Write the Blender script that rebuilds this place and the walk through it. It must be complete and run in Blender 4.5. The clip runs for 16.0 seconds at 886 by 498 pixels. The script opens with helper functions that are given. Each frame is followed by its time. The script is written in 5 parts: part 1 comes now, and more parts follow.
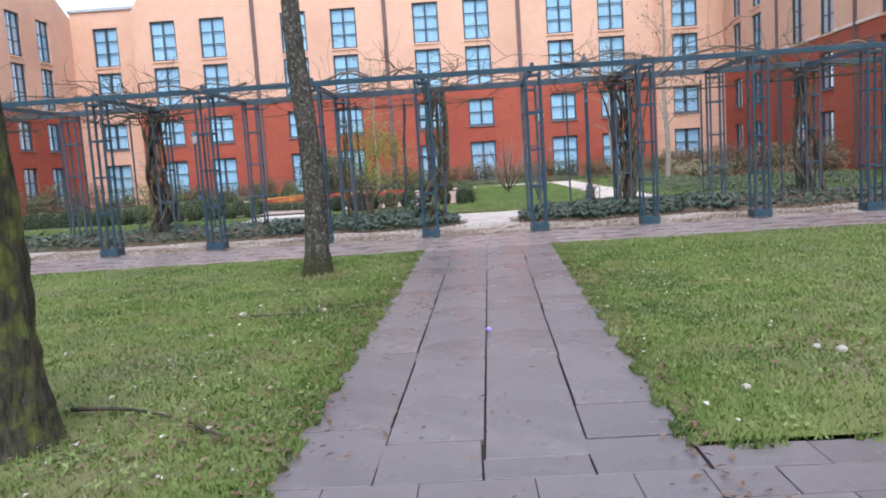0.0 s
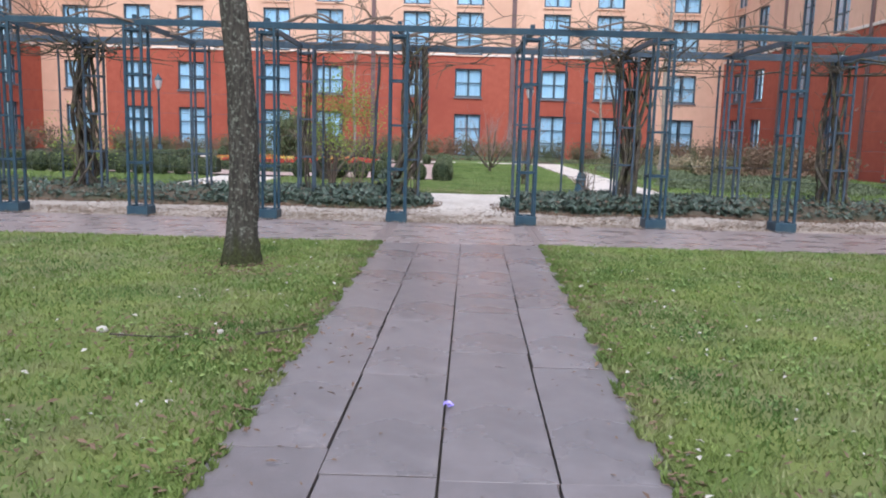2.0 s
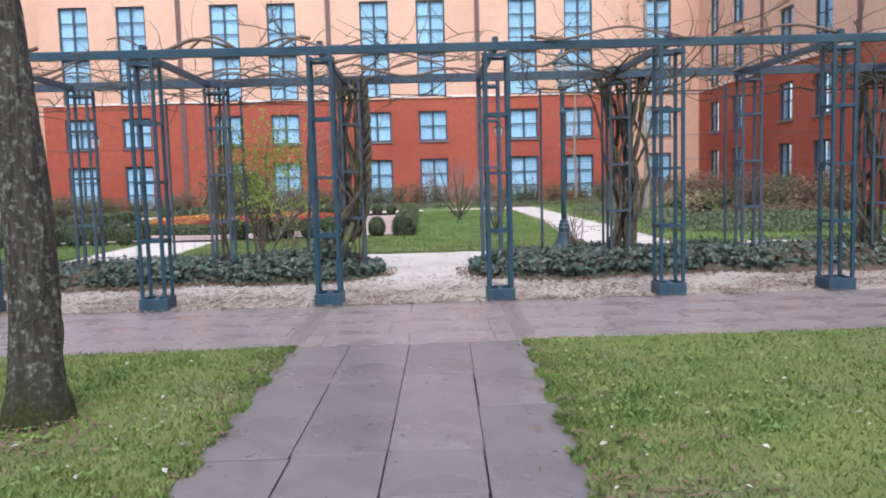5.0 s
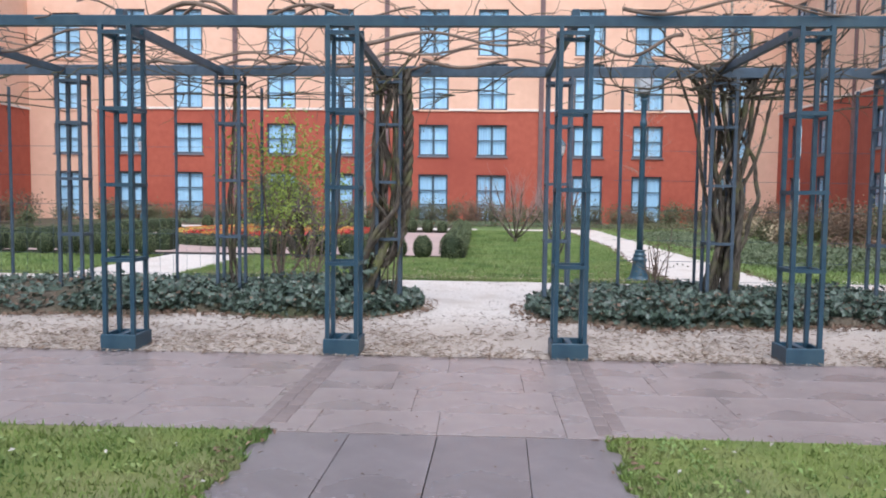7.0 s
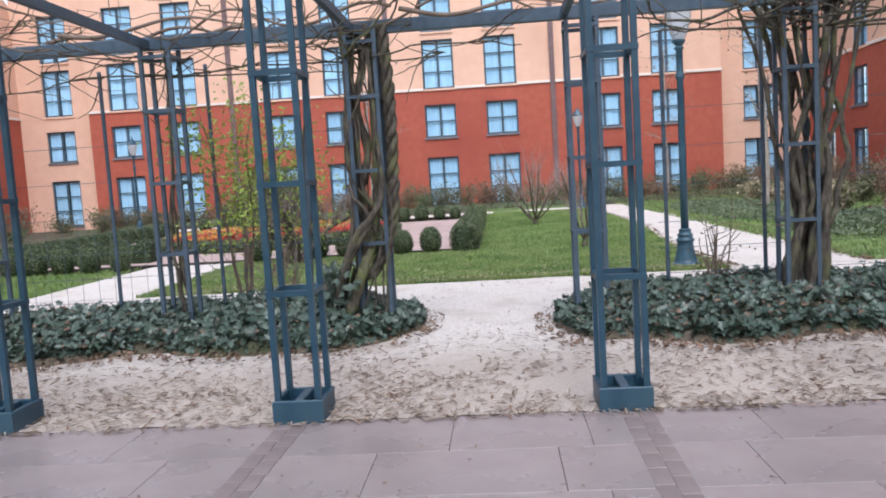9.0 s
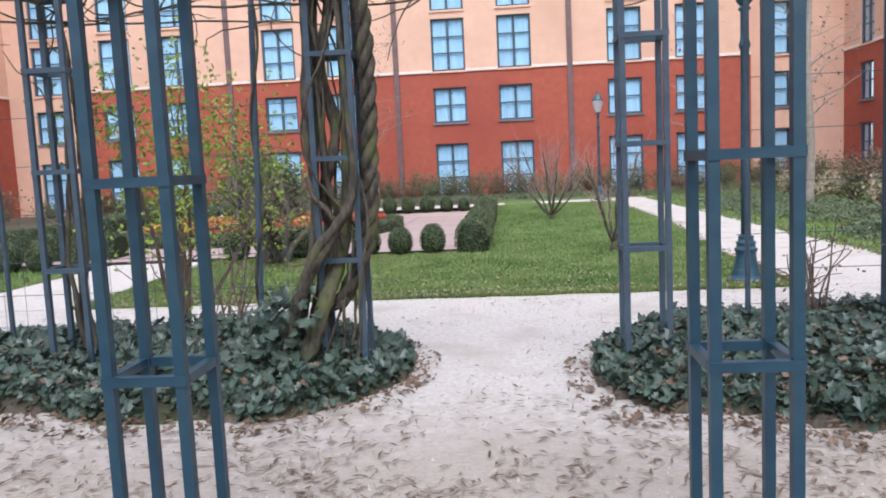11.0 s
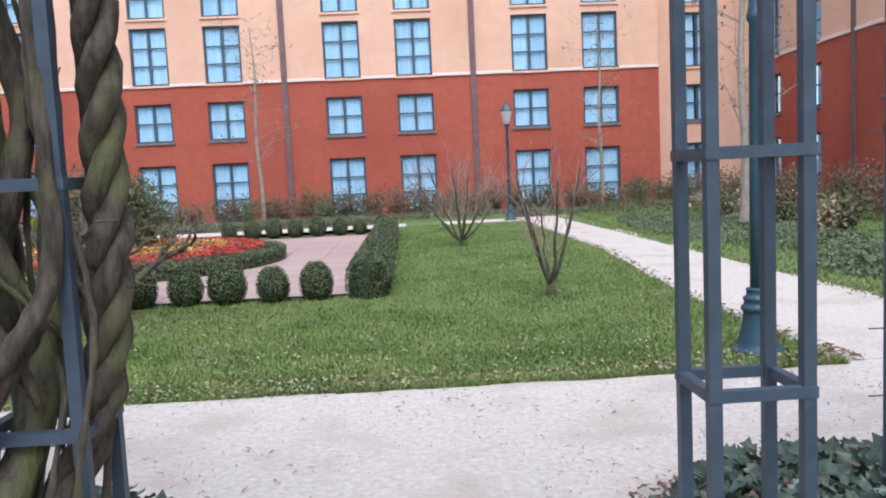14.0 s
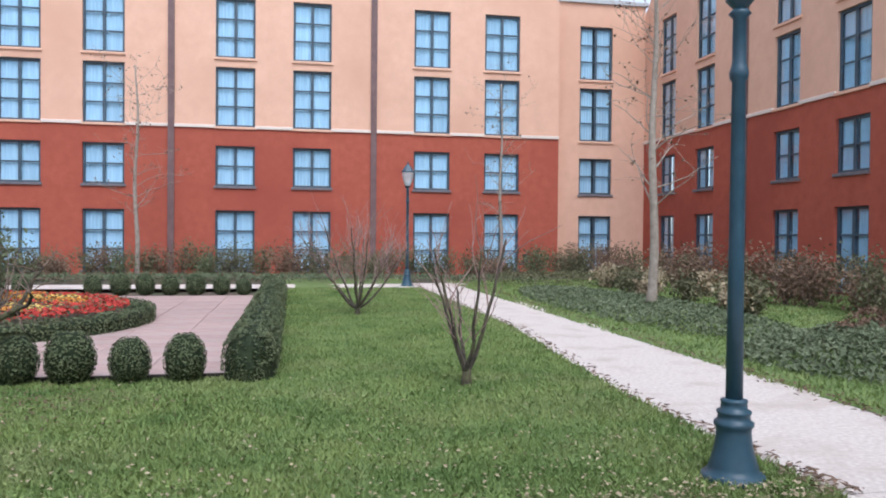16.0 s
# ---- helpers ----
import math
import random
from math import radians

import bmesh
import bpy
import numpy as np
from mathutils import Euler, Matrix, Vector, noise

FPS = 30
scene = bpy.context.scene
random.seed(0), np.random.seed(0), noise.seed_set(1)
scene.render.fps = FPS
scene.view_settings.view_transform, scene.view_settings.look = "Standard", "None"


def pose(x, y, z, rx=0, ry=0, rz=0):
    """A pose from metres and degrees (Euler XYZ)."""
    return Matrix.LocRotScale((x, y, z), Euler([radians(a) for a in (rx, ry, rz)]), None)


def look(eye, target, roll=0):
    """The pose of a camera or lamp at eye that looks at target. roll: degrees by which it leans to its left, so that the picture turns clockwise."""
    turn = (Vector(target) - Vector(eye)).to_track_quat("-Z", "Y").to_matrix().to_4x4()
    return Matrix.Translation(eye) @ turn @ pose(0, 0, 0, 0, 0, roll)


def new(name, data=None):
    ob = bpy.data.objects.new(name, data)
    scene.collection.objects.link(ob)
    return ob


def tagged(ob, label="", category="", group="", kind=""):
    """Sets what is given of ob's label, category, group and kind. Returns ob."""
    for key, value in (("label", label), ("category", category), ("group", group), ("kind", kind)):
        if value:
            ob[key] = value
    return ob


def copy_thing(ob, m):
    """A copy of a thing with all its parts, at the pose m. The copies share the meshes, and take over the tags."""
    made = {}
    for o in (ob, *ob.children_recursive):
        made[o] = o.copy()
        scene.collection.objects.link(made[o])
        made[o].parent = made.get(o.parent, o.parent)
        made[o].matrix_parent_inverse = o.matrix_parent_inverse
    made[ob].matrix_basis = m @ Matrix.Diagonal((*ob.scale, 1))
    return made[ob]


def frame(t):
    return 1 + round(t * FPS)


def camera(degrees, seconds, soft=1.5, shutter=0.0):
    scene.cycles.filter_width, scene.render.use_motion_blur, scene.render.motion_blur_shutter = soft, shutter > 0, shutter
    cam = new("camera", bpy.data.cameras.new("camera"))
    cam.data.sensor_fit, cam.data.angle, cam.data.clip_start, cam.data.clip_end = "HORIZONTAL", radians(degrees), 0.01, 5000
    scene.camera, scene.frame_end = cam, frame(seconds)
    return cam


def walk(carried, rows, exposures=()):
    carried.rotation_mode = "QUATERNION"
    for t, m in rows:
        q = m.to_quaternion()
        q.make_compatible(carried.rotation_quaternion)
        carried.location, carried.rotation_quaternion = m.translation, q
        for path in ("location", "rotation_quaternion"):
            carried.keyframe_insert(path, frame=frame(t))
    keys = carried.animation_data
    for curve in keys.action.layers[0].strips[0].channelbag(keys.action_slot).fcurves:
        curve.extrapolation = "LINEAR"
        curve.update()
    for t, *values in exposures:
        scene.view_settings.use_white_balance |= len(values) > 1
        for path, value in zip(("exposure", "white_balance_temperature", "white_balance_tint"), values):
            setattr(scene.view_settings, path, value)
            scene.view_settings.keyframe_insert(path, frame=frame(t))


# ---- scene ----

cam = camera(59.4, 16.0, soft=1.9)
PATH = [
    (0, (-0.028, 0.497, 1.368), (-0.104, 2.484, 1.151), -3.7),
    (0.5, (-0.047, 1.022, 1.375), (-0.173, 3.003, 1.134), -1.6),
    (1, (-0.04, 1.634, 1.388), (-0.159, 3.609, 1.1), -2.2),
    (1.5, (0.053, 2.226, 1.415), (0.001, 4.199, 1.09), -1.1),
    (2, (0.03, 2.78, 1.408), (0.02, 4.758, 1.116), 1.5),
    (2.5, (0.111, 3.334, 1.445), (0.176, 5.317, 1.195), -1.9),
    (3, (0.155, 3.773, 1.468), (0.189, 5.762, 1.26), -0.6),
    (3.5, (0.195, 4.294, 1.5), (0.234, 6.285, 1.318), -2.8),
    (4, (0.256, 4.816, 1.476), (0.298, 6.807, 1.295), -2.3),
    (6.5, (0.444, 7.596, 1.475), (0.451, 9.59, 1.312), -0.2),
    (7, (0.442, 8.156, 1.456), (0.35, 10.15, 1.321), 0.7),
    (7.5, (0.509, 8.705, 1.452), (0.456, 10.698, 1.291), -3.2),
    (8, (0.543, 9.22, 1.506), (0.38, 11.208, 1.364), -1.3),
    (8.5, (0.52, 9.729, 1.531), (0.361, 11.716, 1.366), -2.2),
    (9, (0.539, 10.329, 1.496), (0.394, 12.316, 1.318), -3.5),
    (11.5, (0.455, 13.125, 1.54), (0.259, 15.104, 1.328), -2.0),
    (12, (0.43, 13.69, 1.55), (0.204, 15.667, 1.349), -1.0),
    (12.5, (0.436, 14.205, 1.57), (0.379, 16.191, 1.34), -2.0),
    (13, (0.435, 14.745, 1.597), (0.452, 16.734, 1.39), -2.2),
    (13.5, (0.396, 15.268, 1.592), (0.406, 17.26, 1.414), -1.4),
    (14, (0.398, 15.731, 1.595), (0.487, 17.721, 1.411), -2.7),
    (14.5, (0.361, 16.166, 1.629), (0.351, 18.16, 1.473), -0.5),
    (15, (0.352, 16.516, 1.62), (0.392, 18.511, 1.474), -0.2),
    (15.5, (0.315, 16.84, 1.629), (0.607, 18.815, 1.51), 0.7),
    (16, (0.32, 17.195, 1.652), (0.697, 19.159, 1.619), 0.5),
]
walk(cam, [(t, look(eye, target, roll)) for t, eye, target, roll in PATH], exposures=[(0, 1.03, 5950, 11), (12.5, 1.03, 5950, 11), (15, 0.9, 5900, 12), (16, 0.86, 5900, 12)])

# ---- world and sun: an overcast sky ----
world = bpy.data.worlds.new("overcast_sky")
scene.world = world
world.use_nodes = True
wn = world.node_tree.nodes
sky = wn.new("ShaderNodeTexSky")
sky.sky_type, sky.sun_disc = "NISHITA", False
sky.sun_elevation, sky.sun_rotation = radians(54), radians(174)
sky.air_density, sky.dust_density, sky.ozone_density = 1.0, 1.5, 1.0
sky.altitude = 50
haze = wn.new("ShaderNodeHueSaturation")
haze.inputs["Saturation"].default_value = 0.42
world.node_tree.links.new(sky.outputs[0], haze.inputs["Color"])
world.node_tree.links.new(haze.outputs[0], wn["Background"].inputs[0])
wn["Background"].inputs[1].default_value = 0.15
sun_data = bpy.data.lights.new("sun", "SUN")
sun_data.energy, sun_data.angle, sun_data.color = 1.0, radians(40), (1.0, 0.985, 0.975)
sun = new("sun", sun_data)
sun.matrix_world = look((1.8, -16, 24), (0, 0, 0))


# ---- materials ----
def ramp(nt, src, c1, c2, lo=0.3, hi=0.7):
    r = nt.nodes.new("ShaderNodeValToRGB")
    r.color_ramp.elements[0].position, r.color_ramp.elements[1].position = lo, hi
    r.color_ramp.elements[0].color, r.color_ramp.elements[1].color = (*c1, 1), (*c2, 1)
    nt.links.new(src, r.inputs[0])
    return r.outputs[0]


def noise_out(nt, scale, detail=4, stretch=None, rough=0.6):
    co = nt.nodes.new("ShaderNodeTexCoord")
    n = nt.nodes.new("ShaderNodeTexNoise")
    n.inputs["Scale"].default_value, n.inputs["Detail"].default_value = scale, detail
    n.inputs["Roughness"].default_value = rough
    src = co.outputs["Object"]
    if stretch:
        m = nt.nodes.new("ShaderNodeMapping")
        m.inputs["Scale"].default_value = stretch
        nt.links.new(src, m.inputs[0])
        src = m.outputs[0]
    nt.links.new(src, n.inputs["Vector"])
    return n.outputs["Fac"]


def blend(nt, fac, a, b, mode="MIX"):
    m = nt.nodes.new("ShaderNodeMix")
    m.data_type, m.blend_type = "RGBA", mode
    for sock, v in ((m.inputs[0], fac), (m.inputs[6], a), (m.inputs[7], b)):
        if isinstance(v, (int, float)):
            sock.default_value = v
        elif isinstance(v, tuple):
            sock.default_value = (*v, 1)
        else:
            nt.links.new(v, sock)
    return m.outputs[2]


def mat(name, c1, c2, scale=8.0, rough=0.8, metal=0.0, bump=0.3, bscale=60.0, stain=None, sscale=0.7,
        stretch=None, vary=None, spec=0.4, depth=0.01, patch=(0.45, 0.7), wet=None, moss=None):
    """Grain between c1 and c2, broad patches of stain, fine relief; vary: 'island' or 'object' brightness;
    wet: roughness of the damp patches; moss: colour, reach, axis, start
    and dark share of a growth or dirt that thins out along an axis."""
    m = bpy.data.materials.new(name)
    m.use_nodes = True
    nt = m.node_tree
    p = nt.nodes["Principled BSDF"]
    col = ramp(nt, noise_out(nt, scale, 5, stretch), c1, c2)
    if stain:
        f = ramp(nt, noise_out(nt, sscale, 4), (0, 0, 0), (1, 1, 1), *patch)
        col = blend(nt, f, col, stain)
    if vary:
        if vary == "island":
            r = nt.nodes.new("ShaderNodeNewGeometry").outputs["Random Per Island"]
        else:
            r = nt.nodes.new("ShaderNodeObjectInfo").outputs["Random"]
        col = blend(nt, 1.0, col, ramp(nt, r, (0.86, 0.86, 0.86) if vary == "object" else (0.7, 0.7, 0.7), (1, 1, 1), 0.0, 1.0), "MULTIPLY")
    if moss:
        xyz = nt.nodes.new("ShaderNodeSeparateXYZ")
        nt.links.new(nt.nodes.new("ShaderNodeTexCoord").outputs["Object"], xyz.inputs[0])
        up = nt.nodes.new("ShaderNodeMath")
        up.operation = "MULTIPLY_ADD"
        up.inputs[1].default_value = moss[1]
        nt.links.new(noise_out(nt, 9, 5, (1, 1, 0.35)), up.inputs[0])
        start = nt.nodes.new("ShaderNodeMath")
        start.operation = "SUBTRACT"
        start.inputs[1].default_value = moss[3]
        nt.links.new(xyz.outputs[moss[2]], start.inputs[0])
        nt.links.new(start.outputs[0], up.inputs[2])
        span = nt.nodes.new("ShaderNodeMath")
        span.operation = "DIVIDE"
        span.inputs[1].default_value = 2 * moss[1]
        nt.links.new(up.outputs[0], span.inputs[0])
        col = blend(nt, ramp(nt, span.outputs[0], (1, 1, 1), (0, 0, 0), 0.34, 0.6), col,
                    ramp(nt, noise_out(nt, 34, 4), tuple(moss[4] * q for q in moss[0]), moss[0]))
    nt.links.new(col, p.inputs["Base Color"])
    if wet is not None:
        damp = ramp(nt, noise_out(nt, 1.1, 5), (rough,) * 3, (wet,) * 3, 0.4, 0.62)
        nt.links.new(damp, p.inputs["Roughness"])
    p.inputs["Roughness"].default_value, p.inputs["Metallic"].default_value = rough, metal
    p.inputs["Specular IOR Level"].default_value = spec
    if bump:
        b = nt.nodes.new("ShaderNodeBump")
        b.inputs["Strength"].default_value, b.inputs["Distance"].default_value = bump, depth
        nt.links.new(noise_out(nt, bscale, 6, stretch), b.inputs["Height"])
        nt.links.new(b.outputs[0], p.inputs["Normal"])
    return m


M_SLAB = mat("wet_concrete_slab", (0.172, 0.145, 0.146), (0.24, 0.203, 0.205), 5, 0.36, bump=0.35, bscale=90, wet=0.24,
             stain=(0.145, 0.122, 0.122), sscale=1.6, patch=(0.4, 0.75), vary="object", spec=0.5, depth=0.004)
# Same damp stone, pinker; the base is lightened to carry its wet sheen.
M_CROSS = mat("sheen_lightened_damp_paving", (0.25, 0.198, 0.188), (0.325, 0.264, 0.25), 4, 0.42, bump=0.3, bscale=90, wet=0.2,
              stain=(0.2, 0.165, 0.158), sscale=1.0, patch=(0.4, 0.75), spec=0.5, depth=0.004)
M_JOINT = mat("dark_joint_soil", (0.03, 0.026, 0.022), (0.06, 0.05, 0.04), 30, 0.95)
M_GRAVEL = mat("pale_gravel", (0.53, 0.465, 0.41), (0.725, 0.66, 0.605), 22, 0.9, bump=0.5, bscale=160,
               stain=(0.49, 0.415, 0.35), sscale=1.3, depth=0.006, patch=(0.5, 0.74), moss=((0.5, 0.42, 0.36), 2.2, 1, 16.0, 0.78))
M_PEBBLE = mat("pebble", (0.4, 0.35, 0.31), (0.62, 0.56, 0.51), 3, 0.85, bump=0)
M_SOIL = mat("lawn_soil", (0.11, 0.155, 0.035), (0.21, 0.24, 0.065), 1.3, 0.95, bump=0.8, bscale=50,
             stain=(0.2, 0.18, 0.1), sscale=0.6, depth=0.02)
M_GRASS = mat("grass_blade", (0.075, 0.15, 0.038), (0.25, 0.315, 0.085), 0.9, 0.6, bump=0,
              stain=(0.33, 0.315, 0.155), sscale=2.2, vary="island", spec=0.25, patch=(0.5, 0.75))
M_GRASS2 = mat("lush_grass_blade", (0.125, 0.21, 0.06), (0.29, 0.37, 0.12), 1.1, 0.6, bump=0,
               stain=(0.3, 0.34, 0.14), sscale=0.8, vary="island", spec=0.25, patch=(0.5, 0.75))
M_SOIL2 = mat("lush_lawn_soil", (0.115, 0.18, 0.055), (0.18, 0.245, 0.08), 6, 0.95, bump=0.8, bscale=50, depth=0.02)
M_EARTH = mat("bed_earth", (0.08, 0.065, 0.045), (0.16, 0.13, 0.095), 9, 0.95, bump=0.9, bscale=30,
              stain=(0.05, 0.065, 0.025), depth=0.03)
M_RED = mat("brick_red_render", (0.38, 0.09, 0.055), (0.45, 0.115, 0.07), 3, 0.85, bump=0.25, bscale=25,
            stain=(0.34, 0.075, 0.048), sscale=0.22)
M_PEACH = mat("peach_render", (0.72, 0.44, 0.31), (0.79, 0.5, 0.36), 2, 0.85, bump=0.2, bscale=25,
              stain=(0.67, 0.4, 0.28), sscale=0.2)
M_CREAM = mat("cream_trim", (0.72, 0.62, 0.54), (0.8, 0.7, 0.62), 4, 0.7)
M_PLUM = mat("plum_grey_downpipe", (0.14, 0.085, 0.085), (0.2, 0.125, 0.12), 3, 0.6)
M_FRAME = mat("slate_blue_frame", (0.045, 0.075, 0.105), (0.075, 0.115, 0.15), 4, 0.5, bump=0)
M_SILL = mat("grey_sill", (0.13, 0.12, 0.13), (0.2, 0.18, 0.19), 5, 0.7)
M_CURTAIN = mat("sheer_curtain", (0.6, 0.72, 0.82), (0.84, 0.9, 0.95), 2, 0.9, bump=0, stretch=(6, 6, 0.3), vary="object")
# The dimness of the unlit rooms, painted as dark grey.
M_ROOMSHADE = mat("room_shade", (0.1, 0.11, 0.12), (0.16, 0.17, 0.19), 2, 0.9, bump=0)
M_ROOF = mat("zinc_roof", (0.4, 0.42, 0.44), (0.5, 0.52, 0.54), 2, 0.5)
M_STEEL = mat("blue_green_painted_steel", (0.012, 0.04, 0.066), (0.022, 0.065, 0.1), 9, 0.42, bump=0.25, bscale=40,
              stain=(0.035, 0.075, 0.1), sscale=3, spec=0.5, depth=0.003)
M_STEELG = mat("grey_blue_steel", (0.042, 0.068, 0.095), (0.08, 0.115, 0.155), 9, 0.5, bump=0.25, bscale=40,
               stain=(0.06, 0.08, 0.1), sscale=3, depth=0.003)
M_LAMP = mat("blue_lamp_paint", (0.02, 0.06, 0.09), (0.035, 0.09, 0.125), 7, 0.4, bump=0.15, bscale=50, spec=0.5, depth=0.002)
M_BARK = mat("ridged_bark", (0.02, 0.018, 0.015), (0.1, 0.088, 0.073), 30, 0.95, bump=1.0, bscale=22, stretch=(1, 1, 0.18),
             stain=(0.25, 0.26, 0.21), sscale=22, depth=0.03, patch=(0.53, 0.7), moss=((0.06, 0.066, 0.022), 0.5, 2, 0.0, 0.3))
M_MOSS = mat("mossy_bark", (0.02, 0.02, 0.014), (0.1, 0.09, 0.06), 30, 0.95, bump=1.0, bscale=20, stretch=(1, 1, 0.3),
             stain=(0.12, 0.14, 0.035), sscale=7, depth=0.03, patch=(0.47, 0.62))
M_VINE = mat("twisted_vine_bark", (0.03, 0.026, 0.02), (0.15, 0.125, 0.097), 30, 0.9, bump=1.0, bscale=28, stretch=(1, 1, 0.25),
             stain=(0.13, 0.13, 0.06), sscale=4, depth=0.03, patch=(0.5, 0.68))
M_TWIG = mat("grey_brown_twig", (0.12, 0.085, 0.065), (0.24, 0.18, 0.14), 6, 0.9, bump=0)
M_MOSSVINE = mat("mossy_vine_bark", (0.05, 0.045, 0.03), (0.19, 0.165, 0.12), 26, 0.9, bump=1.0, bscale=30, stretch=(1, 1, 0.3),
                 stain=(0.145, 0.155, 0.06), sscale=5, depth=0.03, patch=(0.45, 0.62))
M_ROSETWIG = mat("rosy_brown_twig", (0.24, 0.15, 0.13), (0.4, 0.28, 0.25), 6, 0.9, bump=0)
M_PALETWIG = mat("pale_tree_bark", (0.26, 0.22, 0.18), (0.42, 0.37, 0.31), 8, 0.9, bump=0.3)
M_IVY = mat("ivy_leaf", (0.045, 0.075, 0.055), (0.125, 0.17, 0.125), 5, 0.34, bump=0, vary="island", spec=0.5)
M_IVYDRY = mat("dry_leaf", (0.13, 0.075, 0.05), (0.28, 0.185, 0.125), 3, 0.8, bump=0, vary="island")
M_BOX = mat("boxwood_leaf", (0.085, 0.115, 0.05), (0.18, 0.21, 0.1), 5, 0.6, bump=0, vary="island")
# Near-black filler: the shade between the box leaves, put into the colour.
M_BOXSHADE = mat("boxwood_inner_shade", (0.012, 0.022, 0.008), (0.03, 0.045, 0.016), 12, 0.9, bump=0.8)
M_FRESH = mat("fresh_green_leaf", (0.24, 0.34, 0.05), (0.42, 0.52, 0.11), 2, 0.6, bump=0, vary="island")
M_DULL = mat("dull_shrub_leaf", (0.11, 0.115, 0.06), (0.2, 0.195, 0.1), 2, 0.7, bump=0, vary="island")
M_RUST = mat("russet_shrub_leaf", (0.18, 0.11, 0.075), (0.3, 0.2, 0.13), 2, 0.8, bump=0, vary="island")
M_GREYLEAF = mat("grey_green_groundcover", (0.11, 0.145, 0.075), (0.22, 0.26, 0.15), 2, 0.7, bump=0, vary="island")
M_PALELEAF = mat("pale_dry_hydrangea", (0.36, 0.28, 0.17), (0.55, 0.47, 0.32), 2, 0.8, bump=0, vary="island")
M_REDFLOWER = mat("red_flower", (0.5, 0.035, 0.03), (0.68, 0.08, 0.05), 2, 0.7, bump=0, vary="island")
M_ORANGE = mat("orange_flower", (0.62, 0.2, 0.04), (0.75, 0.36, 0.06), 2, 0.7, bump=0, vary="island")
M_YELLOW = mat("yellow_flower", (0.7, 0.46, 0.06), (0.8, 0.6, 0.2), 2, 0.7, bump=0, vary="island")
M_PLAZA = mat("pink_paving", (0.44, 0.3, 0.27), (0.54, 0.39, 0.35), 4, 0.7, bump=0.3, vary="object",
              stain=(0.5, 0.4, 0.36), sscale=0.5)
M_STRAW = mat("straw_litter", (0.27, 0.205, 0.155), (0.5, 0.42, 0.345), 3, 0.85, bump=0, vary="island")
M_BRICKPAVE = mat("reddish_paving_brick", (0.19, 0.148, 0.138), (0.25, 0.195, 0.183), 6, 0.45, bump=0.3, vary="object")
M_WHITE = mat("pale_litter", (0.45, 0.41, 0.35), (0.68, 0.64, 0.58), 4, 0.8, bump=0, vary="island")
M_PURPLE = mat("violet_petal", (0.24, 0.18, 0.6), (0.5, 0.42, 0.8), 30, 0.6, bump=0)
M_DARKMETAL = mat("dark_metal_furniture", (0.03, 0.04, 0.06), (0.06, 0.07, 0.1), 5, 0.5)
M_LANTERN = bpy.data.materials.new("frosted_lantern_glass")
M_LANTERN.use_nodes = True
lp = M_LANTERN.node_tree.nodes["Principled BSDF"]
lp.inputs["Base Color"].default_value = (0.75, 0.78, 0.8, 1)
lp.inputs["Roughness"].default_value, lp.inputs["Transmission Weight"].default_value = 0.35, 0.5
M_GLASS = bpy.data.materials.new("window_glass")
M_GLASS.use_nodes = True
gn = M_GLASS.node_tree
gn.nodes.remove(gn.nodes["Principled BSDF"])
g_clear, g_gloss = gn.nodes.new("ShaderNodeBsdfTransparent"), gn.nodes.new("ShaderNodeBsdfGlossy")
g_clear.inputs[0].default_value = (0.85, 0.95, 1.0, 1)
g_gloss.inputs["Roughness"].default_value = 0.03
g_edge, g_mix = gn.nodes.new("ShaderNodeLayerWeight"), gn.nodes.new("ShaderNodeMixShader")
g_edge.inputs[0].default_value = 0.5
g_fres = gn.nodes.new("ShaderNodeMath")
g_fres.operation = "POWER"
g_fres.inputs[1].default_value = 3.0
gn.links.new(g_edge.outputs["Facing"], g_fres.inputs[0])
for a, b in ((g_fres.outputs[0], g_mix.inputs[0]), (g_clear.outputs[0], g_mix.inputs[1]),
             (g_gloss.outputs[0], g_mix.inputs[2]), (g_mix.outputs[0], gn.nodes["Material Output"].inputs[0])):
    gn.links.new(a, b)


